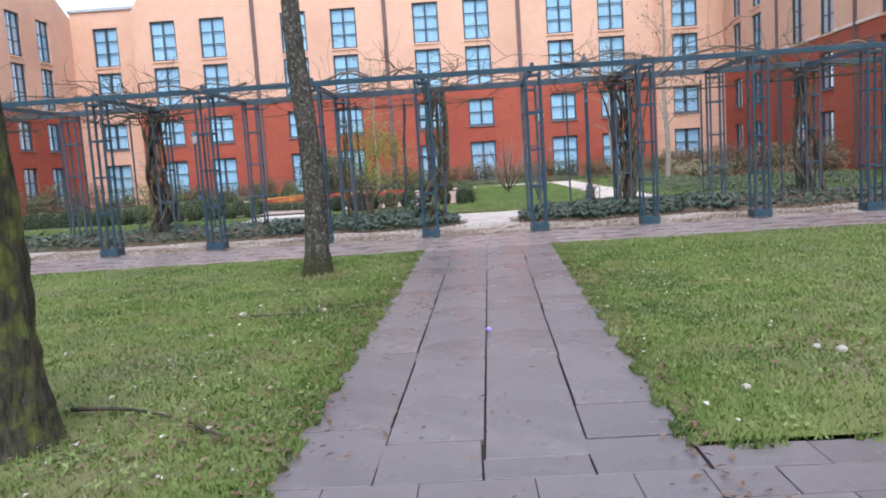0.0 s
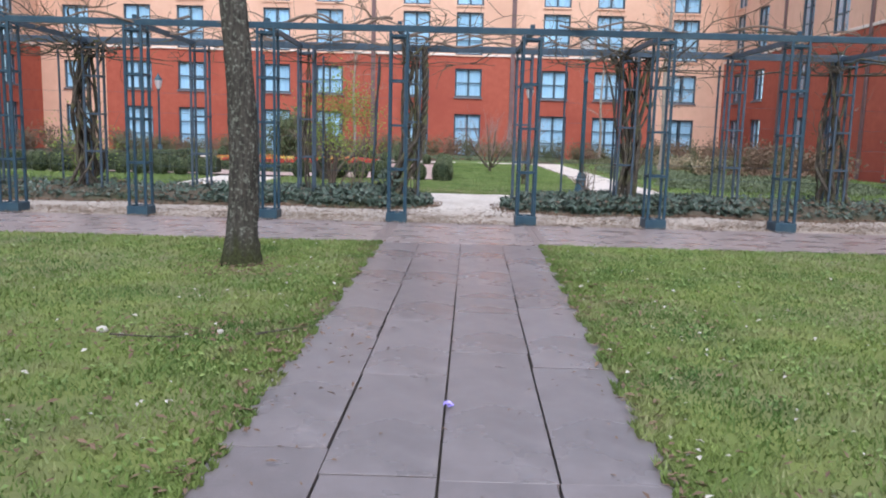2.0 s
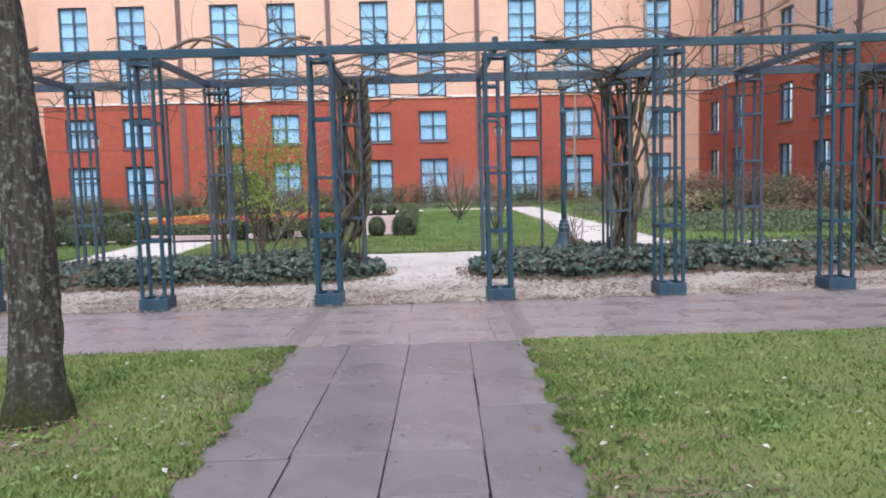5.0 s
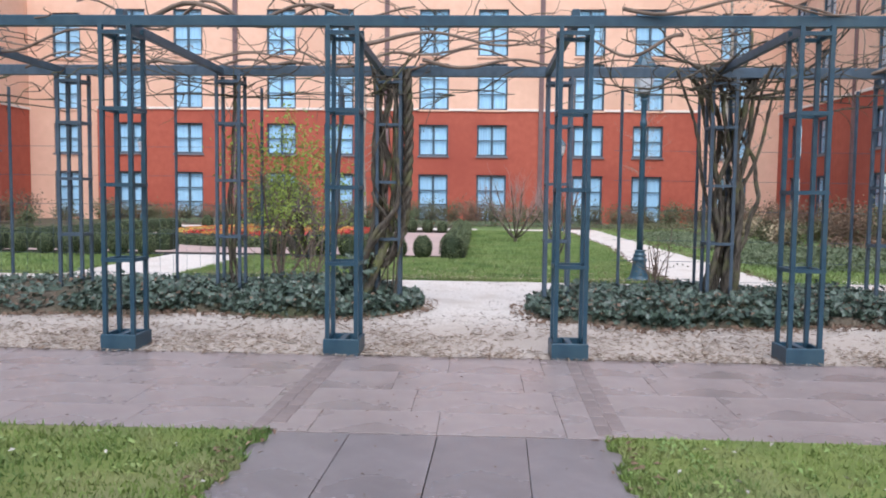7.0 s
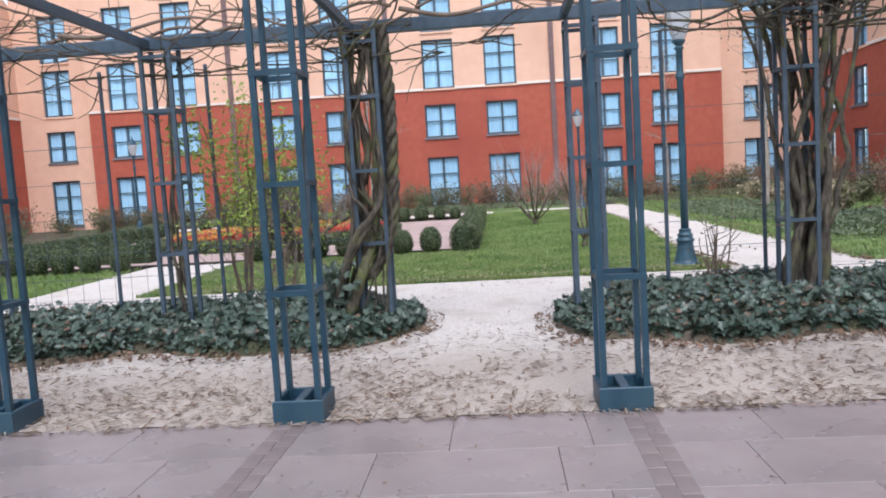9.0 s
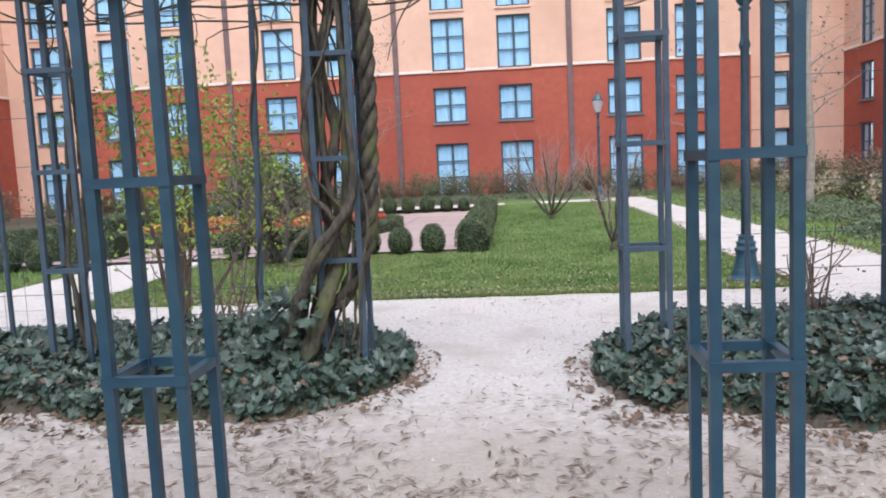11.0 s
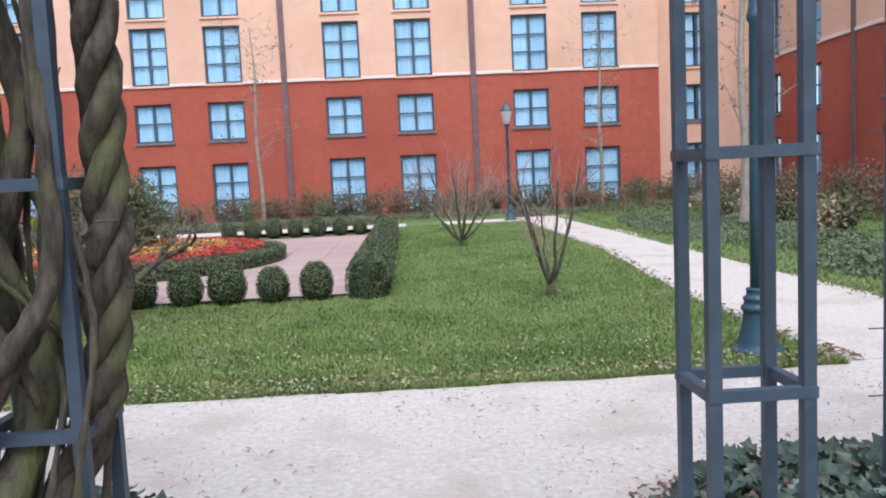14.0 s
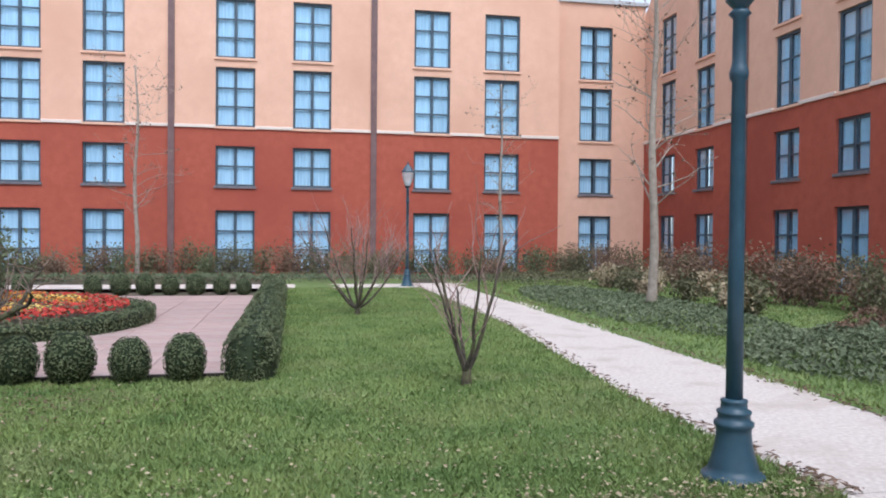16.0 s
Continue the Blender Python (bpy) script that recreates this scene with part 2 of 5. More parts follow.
# ---- mesh tools ----
class Geo:
    """Gathers vertices and faces of one part."""

    def __init__(self):
        self.v, self.f = [], []

    def add(self, v, f):
        n = len(self.v)
        self.v.extend(v)
        self.f.extend([tuple(i + n for i in q) for q in f])
        return self

    def box(self, x0, y0, z0, x1, y1, z1, c=0.0):
        if c <= 0:
            self.add([(x, y, z) for z in (z0, z1) for y in (y0, y1) for x in (x0, x1)],
                     [(0, 2, 3, 1), (4, 5, 7, 6), (0, 1, 5, 4), (2, 6, 7, 3), (0, 4, 6, 2), (1, 3, 7, 5)])
            return self
        ring = lambda a, z: [(x0 + a, y0 + a, z), (x1 - a, y0 + a, z), (x1 - a, y1 - a, z), (x0 + a, y1 - a, z)]
        v = ring(0, z0) + ring(0, z1 - c) + ring(c, z1)
        f = [(3, 2, 1, 0), (8, 9, 10, 11)]
        for k in (0, 4):
            f += [(k + i, k + (i + 1) % 4, k + 4 + (i + 1) % 4, k + 4 + i) for i in range(4)]
        return self.add(v, f)

    def tube(self, pts, radii, sides=8, cap=True):
        pts = [Vector(p) for p in pts]
        if isinstance(radii, (int, float)):
            radii = [radii] * len(pts)
        v, f, side = [], [], None
        for i, p in enumerate(pts):
            d = (pts[min(i + 1, len(pts) - 1)] - pts[max(i - 1, 0)]).normalized()
            if side is None:
                side = d.orthogonal().normalized()
            side = (side - d * side.dot(d)).normalized()
            up = d.cross(side)
            for k in range(sides):
                a = 2 * math.pi * k / sides
                v.append(tuple(p + (side * math.cos(a) + up * math.sin(a)) * radii[i]))
        for i in range(len(pts) - 1):
            for k in range(sides):
                a, b = i * sides + k, i * sides + (k + 1) % sides
                f.append((a, b, b + sides, a + sides))
        if cap:
            f.append(tuple(reversed(range(sides))))
            f.append(tuple(range(len(v) - sides, len(v))))
        return self.add(v, f)

    def lathe(self, profile, sides=20, x=0, y=0):
        v = [(x + r * math.cos(2 * math.pi * k / sides), y + r * math.sin(2 * math.pi * k / sides), z)
             for r, z in profile for k in range(sides)]
        f = [(i * sides + k, i * sides + (k + 1) % sides, (i + 1) * sides + (k + 1) % sides, (i + 1) * sides + k)
             for i in range(len(profile) - 1) for k in range(sides)]
        f += [tuple(reversed(range(sides))), tuple(range(len(v) - sides, len(v)))]
        return self.add(v, f)

    def leaf(self, p, n, size, spin, lobed=False, long=1.0):
        """A small folded leaf at p that faces n."""
        n = Vector(n).normalized()
        a = n.orthogonal().normalized()
        b = n.cross(a)
        u = (a * math.cos(spin) + b * math.sin(spin)) * size
        w = n.cross(u)
        u = u * long
        p = Vector(p)
        h = n * size * 0.18
        if lobed:
            out = [p - u * 0.5, p - u * 0.55 + w * 0.45 + h, p - u * 0.05 + w * 0.28 + h * 0.4, p + u * 0.05 + w * 0.5 + h,
                   p + u * 0.62, p + u * 0.05 - w * 0.5 + h, p - u * 0.05 - w * 0.28 + h * 0.4, p - u * 0.55 - w * 0.45 + h]
            self.add([tuple(q) for q in out], [(0, 1, 2), (0, 2, 3, 4), (0, 4, 5, 6), (0, 6, 7)])
        else:
            self.add([tuple(p - u * 0.5), tuple(p + w * 0.3 + h), tuple(p + u * 0.5), tuple(p - w * 0.3 + h)],
                     [(0, 1, 2), (0, 2, 3)])
        return self

    def mesh(self, name, smooth=False):
        me = bpy.data.meshes.new(name)
        me.from_pydata(self.v, [], self.f)
        if smooth:
            me.shade_smooth()
        me.update()
        return me


def part(name, geo, material, parent=None, label="", smooth=False):
    """One mesh object under a thing or a part."""
    me = geo if isinstance(geo, bpy.types.Mesh) else geo.mesh(name, smooth)
    if not me.materials:
        me.materials.append(material)
    ob = new(name, me)
    if parent:
        ob.parent = parent
    if label:
        ob["label"] = label
    return ob


def thing(name, label, category, group="", kind="", at=None):
    ob = tagged(new(name), label, category, group, kind)
    if at:
        ob.location = at
    return ob


def setting(name, geo, material, label, category, smooth=False):
    return tagged(part(name, geo, material, None, "", smooth), label, category, kind="structure")


rnd = random.Random(7)
U = rnd.uniform


def path_x(y):
    """The middle of the slab path, which runs slightly askew."""
    return 0.02 + (y - 5.85) * 0.027


def half_w(y):
    return 0.98 + max(0, y - 4) * 0.012


def grid(x0, x1, y0, y1, nx, ny, fz, keep=lambda x, y: True):
    g = Geo()
    v = [(x0 + (x1 - x0) * i / nx, y0 + (y1 - y0) * j / ny) for j in range(ny + 1) for i in range(nx + 1)]
    v = [(x, y, fz(x, y)) for x, y in v]
    f = [(j * (nx + 1) + i, j * (nx + 1) + i + 1, (j + 1) * (nx + 1) + i + 1, (j + 1) * (nx + 1) + i)
         for j in range(ny) for i in range(nx)]
    return g.add(v, f)


# ---- ground ----
setting("ground", Geo().add([(-600, -600, -0.12), (600, -600, -0.12), (600, 700, -0.12), (-600, 700, -0.12)], [(0, 1, 2, 3)]),
        M_EARTH, "dark bare earth under the courtyard garden", "ground")


def rolling(x, y):
    return 0.012 * noise.noise((x * 0.6, y * 0.6, 0))


GARDEN_EDGE = lambda y: 3.76 + 0.5 * min(1, max(0, (y - 25) / 6))
LEFT_EDGE = lambda y: path_x(y) - half_w(y)
RIGHT_EDGE = lambda y: path_x(y) + half_w(y)


def lawn_sheet(name, xa, xb, y0, y1, material, label, nx=24, ny=24):
    g = Geo()
    v = []
    for j in range(ny + 1):
        y = y0 + (y1 - y0) * j / ny
        a, b = (xa(y) if callable(xa) else xa), (xb(y) if callable(xb) else xb)
        for i in range(nx + 1):
            x = a + (b - a) * i / nx
            v.append((x, y, 0.004 + rolling(x, y)))
    f = [(j * (nx + 1) + i, j * (nx + 1) + i + 1, (j + 1) * (nx + 1) + i + 1, (j + 1) * (nx + 1) + i)
         for j in range(ny) for i in range(nx)]
    return setting(name, g.add(v, f), material, label, "lawn", True)


def blades(name, count, sample, material, height, label, width=0.008):
    """Many grass blades, each one triangle."""
    rs = np.random.RandomState(len(name) + count)
    p = sample(rs, count)
    n = len(p)
    a = rs.rand(n) * 6.283
    w = width * (0.6 + rs.rand(n) * 0.8)
    h = height * (0.4 + rs.rand(n) * 1.0)
    lean = rs.randn(n, 2) * 0.6
    base = np.column_stack([p, np.full(n, -0.005)])
    side = np.column_stack([np.cos(a) * w, np.sin(a) * w, np.zeros(n)])
    tip = base + np.column_stack([lean[:, 0] * h, lean[:, 1] * h, h + 0.01])
    v = np.empty((n * 3, 3), np.float32)
    v[0::3], v[1::3], v[2::3] = base - side, base + side, tip
    me = bpy.data.meshes.new(name)
    me.vertices.add(n * 3)
    me.vertices.foreach_set("co", v.ravel())
    me.loops.add(n * 3)
    me.loops.foreach_set("vertex_index", np.arange(n * 3, dtype=np.int32))
    me.polygons.add(n)
    me.polygons.foreach_set("loop_start", np.arange(n, dtype=np.int32) * 3)
    me.update(calc_edges=True)
    me.validate()
    return tagged(part(name, me, material), label, "grass", kind="stuff")


lawn_sheet("lawn_front_west", -18, LEFT_EDGE, -3, 12.8, M_SOIL, "short yellow-green lawn beside the slab path")
lawn_sheet("lawn_front_east", RIGHT_EDGE, 18, 4.03, 12.83, M_SOIL, "short yellow-green lawn beside the slab path")
lawn_sheet("lawn_garden", -0.2, GARDEN_EDGE, 21.55, 47, M_SOIL2, "green lawn with small bare shrubs")
lawn_sheet("lawn_garden_west", -4.9, -0.2, 21.6, 26.35, M_SOIL2, "green lawn before the box balls")
lawn_sheet("lawn_garden_far_west", -18, -7.0, 21.6, 26.0, M_SOIL2, "green lawn before the box hedge")
lawn_sheet("lawn_garden_east", 5.75, 16.2, 21.6, 46, M_SOIL2, "green lawn between planting beds")


def front_sample(sgn):
    def f(rs, n):
        y = 1.5 + (12.8 - 1.5) * rs.rand(n)
        d = rs.rand(n) ** 1.6 * 13
        x = np.where(sgn < 0, 0.02 + (y - 5.85) * 0.027 - (0.98 + np.maximum(0, y - 4) * 0.012) - d + 0.05,
                     0.02 + (y - 5.85) * 0.027 + 0.98 + np.maximum(0, y - 4) * 0.012 + d - 0.05)
        k = (y > 3.97 + 0.05 * np.sin(x * 9 + np.sin(x * 23))) | (sgn < 0)
        x = x - sgn * (0.035 * np.sin(y * 11 + np.sin(y * 29)) - 0.01) * (d < 0.25)
        clump = np.sin(x * 7.1 + np.sin(y * 5.3) * 2) * np.sin(y * 6.3 + np.sin(x * 4.1) * 2)
        k &= rs.rand(n) < 0.72 + 0.28 * clump
        return np.column_stack([x, y])[k]
    return f


def rect_sample(x0, x1, y0, y1, near=1.3):
    def f(rs, n):
        return np.column_stack([x0 + (x1 - x0) * rs.rand(n), y0 + (y1 - y0) * rs.rand(n) ** near])
    return f


def garden_sample(rs, n):
    y = 21.52 + 20.1 * rs.rand(n) ** 1.7
    return np.column_stack([-0.2 + (3.98 + 0.5 * np.clip((y - 25) / 6, 0, 1)) * rs.rand(n), y])


blades("grass_front_west", 230000, front_sample(-1), M_GRASS, 0.03, "short yellow-green winter grass")
blades("grass_front_east", 230000, front_sample(1), M_GRASS, 0.03, "short yellow-green winter grass")
blades("grass_garden", 110000, garden_sample, M_GRASS2, 0.042, "lush green grass", 0.01)
blades("grass_garden_west", 60000, rect_sample(-4.95, -0.2, 21.56, 26.4), M_GRASS2, 0.042, "lush green grass", 0.01)
blades("grass_garden_far_west", 30000, rect_sample(-16, -6.95, 21.56, 26.0), M_GRASS2, 0.06, "lush green grass", 0.012)
blades("grass_garden_east", 60000, rect_sample(5.7, 16.2, 22, 46), M_GRASS2, 0.06, "green grass between beds", 0.014)

# Pale gravel: the walk under and behind the pergola, and the garden paths.
setting("gravel_walk", grid(-18, 18, 15.13, 21.62, 120, 24, lambda x, y: 0.012 * noise.noise((x * 2, y * 2, 3))),
        M_GRAVEL, "pale beige gravel walk strewn with dry leaves", "gravel path", True)
setting("gravel_path_east", Geo().add([(3.72, 21.62, 0.002), (5.75, 21.62, 0.002), (5.9, 30, 0.002), (6.2, 44, 0.002), (4.3, 44, 0.002), (4.25, 31, 0.002), (3.75, 25, 0.002)],
        [(0, 1, 2, 3, 4, 5, 6)]), M_GRAVEL, "pale gravel garden path beside the lawn", "gravel path")
setting("gravel_path_corner", Geo().add([(5.7, 21.6, 0.003), (8.5, 21.6, 0.003), (6.1, 23.4, 0.003), (5.75, 25, 0.003)], [(0, 1, 2, 3)]),
        M_GRAVEL, "pale gravel at the widening of the path", "gravel path")
setting("gravel_path_west", Geo().add([(-7.0, 21.62, 0.002), (-4.9, 21.62, 0.002), (-4.95, 26.4, 0.002), (-6.9, 26.4, 0.002)], [(0, 1, 2, 3)]),
        M_GRAVEL, "pale gravel path to the paved square", "gravel path")
setting("gravel_path_far", Geo().add([(-16, 41.6, 0.006), (4.3, 41.6, 0.006), (4.3, 43.6, 0.006), (-16, 43.6, 0.006)], [(0, 1, 2, 3)]),
        M_GRAVEL, "pale gravel path before the facade", "gravel path")
setting("soil_paving_bed", Geo().box(-18, -3, -0.1, 18, 15.13, -0.03), M_JOINT, "dark soil under the paving", "ground")


# ---- hotel building ----
ROWS = [(0.12, 2.68), (3.72, 5.44), (6.26, 8.8), (9.2, 11.75)]
BAND = 6.19
TOP = 14.2


def wall_mesh(u_spans, z0, z1, u0, u1, rows, place, thick=0.4, rake=0.0):
    """A wall with openings: front, back, top and the reveals; place(u, d, z) gives the point."""
    us = sorted({u0, u1, *[u for s in u_spans for u in s]})
    holes = [(a, b, r0, r1) for a, b in u_spans for r0, r1 in rows]
    zs = sorted({z0, z1, *[z for r in rows for z in r]})
    g = Geo()
    solid = lambda u, z: not any(a < u < b and c < z < d for a, b, c, d in holes)
    for i in range(len(us) - 1):
        for j in range(len(zs) - 1):
            a, b, c, d = us[i], us[i + 1], zs[j], zs[j + 1]
            if solid((a + b) / 2, (c + d) / 2):
                g.add([place(a, 0, c), place(b, 0, c), place(b, 0, d), place(a, 0, d)], [(0, 1, 2, 3)])
                g.add([place(a, thick, c), place(b, thick, c), place(b, thick, d), place(a, thick, d)], [(3, 2, 1, 0)])
    for a, b, c, d in holes:
        for (ua, za), (ub, zb) in (((a, c), (b, c)), ((b, c), (b, d)), ((b, d), (a, d)), ((a, d), (a, c))):
            g.add([place(ua, 0, za), place(ub, 0, zb), place(ub, thick, zb), place(ua, thick, za)], [(0, 1, 2, 3)])
    if rake:
        low = {place(u, d, z1) for u in (u0, u1) for d in (0, thick)}
        g.v = [(p[0], p[1], p[2] - rake) if p in low else p for p in g.v]
    return g


def window_unit(w, h, rows, low, drawn=True):
    """A window w wide and h high at the origin, facing -y: frame, bars, panes, sill, curtain."""
    win = thing("window", "slate-blue framed casement window with pale sheer curtains" if drawn else "slate-blue framed casement window with half-open curtains", "window", "hotel windows", "structure")
    b = 0.09
    fr = part("window_frame", Geo().box(0, 0.1, 0, b, 0.2, h).box(w - b, 0.1, 0, w, 0.2, h)
         .box(b, 0.1, h - b, w - b, 0.2, h).box(b, 0.1, 0, w - b, 0.2, b), M_FRAME, win)
    part("mullion", Geo().box(w / 2 - 0.06, 0.11, b, w / 2 + 0.06, 0.19, h - b), M_FRAME, fr)
    ph = (h - 2 * b) / rows
    for k in range(1, rows):
        part("glazing_bar", Geo().box(b, 0.12, b + ph * k - 0.03, w - b, 0.17, b + ph * k + 0.03), M_FRAME, fr)
    me = Geo().box(0, 0, 0, w / 2 - 0.15, 0.008, ph - 0.05).mesh("pane")
    me.materials.append(M_GLASS)
    for k in range(rows):
        for x in (b, w / 2 + 0.06):
            p = part("pane", me, M_GLASS, fr)
            p.location = (x, 0.14, b + ph * k + 0.025)
            p.visible_shadow = False
    part("window_sill", Geo().box(-0.06, -0.07, -0.1, w + 0.06, 0.12, 0, 0.015), M_SILL if low else M_PEACH, win)
    for x0, x1 in ((0.0, w * 0.48), (w * 0.5, w)) if drawn else ((0.0, w * 0.43), (w * 0.56, w)):
        n = 16
        v = [(x0 + (x1 - x0) * i / n, 0.235 + 0.025 * math.sin(i * 2.1), z) for z in (0.02, h - 0.02) for i in range(n + 1)]
        part("curtain", Geo().add(v, [(i, i + 1, n + 2 + i, n + 1 + i) for i in range(n)]), M_CURTAIN, win, "pale sheer curtain", True)
    # A flat dark panel added in place of the shaded room depth.
    part("room_back", Geo().box(-0.1, 0.75, -0.1, w + 0.1, 0.8, h + 0.1), M_ROOMSHADE, win, "dark panel standing for the shaded room")
    return win


PROTO = {}


def put_window(w, r, m, drawn=True):
    z0, z1 = ROWS[r]
    key = (w, r, drawn)
    m = m @ Matrix.Translation((0, 0, z0))
    if key not in PROTO:
        PROTO[key] = window_unit(w, z1 - z0, 2 if r == 1 else 3, r < 2, drawn)
        PROTO[key].matrix_basis = m
    else:
        copy_thing(PROTO[key], m)


MAIN_Y, REC_Y, WEST_X, EAST_X = 51.66, 52.6, -25.8, 17.05
MAIN_X0, MAIN_X1 = -21.3, 12.35
main_cols = []
for k in range(-2, 2):
    main_cols += [(-3.0 + 8.56 * k, -1.35 + 8.56 * k), (0.25 + 8.56 * k, 1.9 + 8.56 * k)]
east_rec, west_rec = (13.72, 15.37), (-24.35, -22.7)
wing_cols = []
for k in range(0, 6):
    wing_cols += [(48.3 - 8.45 * k, 49.72 - 8.45 * k), (45.1 - 8.45 * k, 46.6 - 8.45 * k)]
east_cols = [(13.5 + (a - 13.5) * 1.034, 13.5 + (a - 13.5) * 1.034 + b - a) for a, b in wing_cols]

at_main = lambda u, d, z: (u, MAIN_Y + d, z)
at_rec = lambda u, d, z: (u, REC_Y + d, z)
at_east = lambda u, d, z: (EAST_X + d, u, z)
at_west = lambda u, d, z: (WEST_X - d, u, z)
RED_L = "brick-red rendered lower facade wall of the hotel"
PEACH_L = "peach rendered upper facade wall of the hotel"
for nm, cols, u0, u1, place in (("main", main_cols, MAIN_X0, MAIN_X1, at_main), ("east", east_cols, -2, REC_Y, at_east), ("west", wing_cols, -2, REC_Y, at_west)):
    setting("wall_" + nm + "_lower", wall_mesh(cols, -0.1, BAND, u0, u1, ROWS[:2], place), M_RED, RED_L, "wall")
    setting("wall_" + nm + "_upper", wall_mesh(cols, BAND, TOP, u0, u1, ROWS[2:], place, 0.4, 1.7), M_PEACH, PEACH_L, "wall")
for nm, col, u0, u1 in (("recess_east", east_rec, MAIN_X1, EAST_X), ("recess_west", west_rec, WEST_X, MAIN_X0)):
    setting("wall_" + nm, wall_mesh([col], -0.1, 12.85, u0, u1, ROWS, at_rec), M_PEACH, "peach rendered recessed wall bay", "wall")
    setting("trim_" + nm, Geo().box(u0 - 0.1, REC_Y - 0.12, 12.85, u1 + 0.1, REC_Y + 0.4, 13.05, 0.03), M_ROOF, "pale metal parapet cap", "trim")
for x, s in ((MAIN_X0, 1), (MAIN_X1, -1)):
    setting("wall_return", Geo().box(min(x, x + 0.4 * s), MAIN_Y + 0.4, -0.1, max(x, x + 0.4 * s), REC_Y + 0.4, TOP - 1.7), M_PEACH, "peach rendered return wall", "wall")
setting("wall_south", Geo().box(WEST_X - 0.4, -22.4, -0.1, EAST_X + 0.4, -22, 12), M_PEACH, "plain peach wall that closes the courtyard", "wall")
setting("roof", Geo().box(MAIN_X0 + 1.5, MAIN_Y + 0.4, TOP - 0.1, MAIN_X1 - 1.9, MAIN_Y + 10, TOP + 0.2), M_ROOF, "grey zinc roof", "roof")
# Cream string course, broken at the windows.
for nm, cols, u0, u1, place in (("main", main_cols, MAIN_X0, MAIN_X1, at_main), ("east", east_cols, -2, REC_Y, at_east), ("west", wing_cols, -2, REC_Y, at_west)):
    cuts = [u0] + [u for c in sorted(cols) if u0 < c[0] < u1 for u in c] + [u1]
    g = Geo()
    for a, b in zip(cuts[0::2], cuts[1::2]):
        p, q = place(a, -0.07, BAND), place(b, -0.003, BAND + 0.13)
        g.box(min(p[0], q[0]), min(p[1], q[1]), p[2], max(p[0], q[0]), max(p[1], q[1]), q[2], 0.02)
    setting("trim_" + nm, g, M_CREAM, "thin cream string course between the wall colours", "trim")
for x in (-13.33, -4.8, 3.76):
    setting("downpipe", Geo().box(x - 0.13, MAIN_Y - 0.09, 0, x + 0.13, MAIN_Y - 0.003, TOP, 0.02), M_PLUM, "plum-grey downpipe on the facade", "downpipe")
for y in (43.0, 34.5, 26.0):
    setting("downpipe", Geo().box(EAST_X - 0.09, y + 0.8, 0, EAST_X - 0.003, y + 1.0, TOP, 0.02), M_PLUM, "plum-grey downpipe on the facade", "downpipe")
    setting("downpipe", Geo().box(WEST_X + 0.003, y - 0.1, 0, WEST_X + 0.09, y + 0.1, TOP, 0.02), M_PLUM, "plum-grey downpipe on the facade", "downpipe")
for a, b in main_cols:
    for r in range(4):
        put_window(1.65, r, Matrix.Translation((a, MAIN_Y, 0)))
for a, b in (east_rec, west_rec):
    for r in range(4):
        put_window(1.65, r, Matrix.Translation((a, REC_Y, 0)), False)
for a, b in wing_cols[:8]:
    for r in range(4):
        put_window(1.45, r, pose(EAST_X, east_cols[wing_cols.index((a, b))][1], 0, 0, 0, -90), r > 1)
        put_window(1.45, r, pose(WEST_X, a, 0, 0, 0, 90))


# ---- pergola ----
def lattice_post(front):
    """Four slim uprights tied by square rungs, on a low steel box."""
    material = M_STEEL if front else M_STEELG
    lab = "blue-green steel lattice post of the pergola on a low box foot" if front else "grey-blue lattice post of the pergola"
    p = thing("pergola_post", lab, "post", "pergola posts")
    w, d, s = (0.15 if front else 0.162), (0.16 if front else 0.145), 0.019
    up = Geo().box(-s, -s, 0.02, s, s, 2.97).mesh("upright")
    up.materials.append(material)
    for x in (-w + s, w - s):
        for y in (-d + s, d - s):
            o = part("upright", up, material, p)
            o.location = (x, y, 0)
    long_bar = Geo().box(-w - 0.004, -0.017, 0, w + 0.004, 0.017, 0.035).mesh("rung")
    side_bar = Geo().box(-0.017, -d + 0.034, 0, 0.017, d - 0.034, 0.034).mesh("rung")
    for z in (0.82, 1.51, 2.2, 2.88) if front else (0.89, 1.61, 2.33, 2.86):
        for me, x, y in ((long_bar, 0, -d + 0.013), (long_bar, 0, d - 0.013), (side_bar, -w + 0.013, 0), (side_bar, w - 0.013, 0)):
            o = part("rung", me, material, p)
            o.location = (x, y, z)
    foot = Geo()
    a, b = w + 0.015, d + 0.015
    foot.box(-a, -b, -0.02, a, -b + 0.03, 0.15, 0.006).box(-a, b - 0.03, -0.02, a, b, 0.15, 0.006)
    foot.box(-a, -b + 0.03, -0.02, -a + 0.03, b - 0.03, 0.15, 0.006).box(a - 0.03, -b + 0.03, -0.02, a, b - 0.03, 0.15, 0.006)
    foot.box(-a + 0.03, -b + 0.03, 0, a - 0.03, b - 0.03, 0.07)
    box_foot = part("box_foot", foot, material, p)
    part("foot_bar", Geo().box(-0.03, -b + 0.03, 0.1, 0.03, b - 0.03, 0.148, 0.005), material, box_foot)
    if front:
        part("finial", Geo().box(-0.035, -0.05, 3.06, 0.035, 0.05, 3.13, 0.01), material, p)
    return p


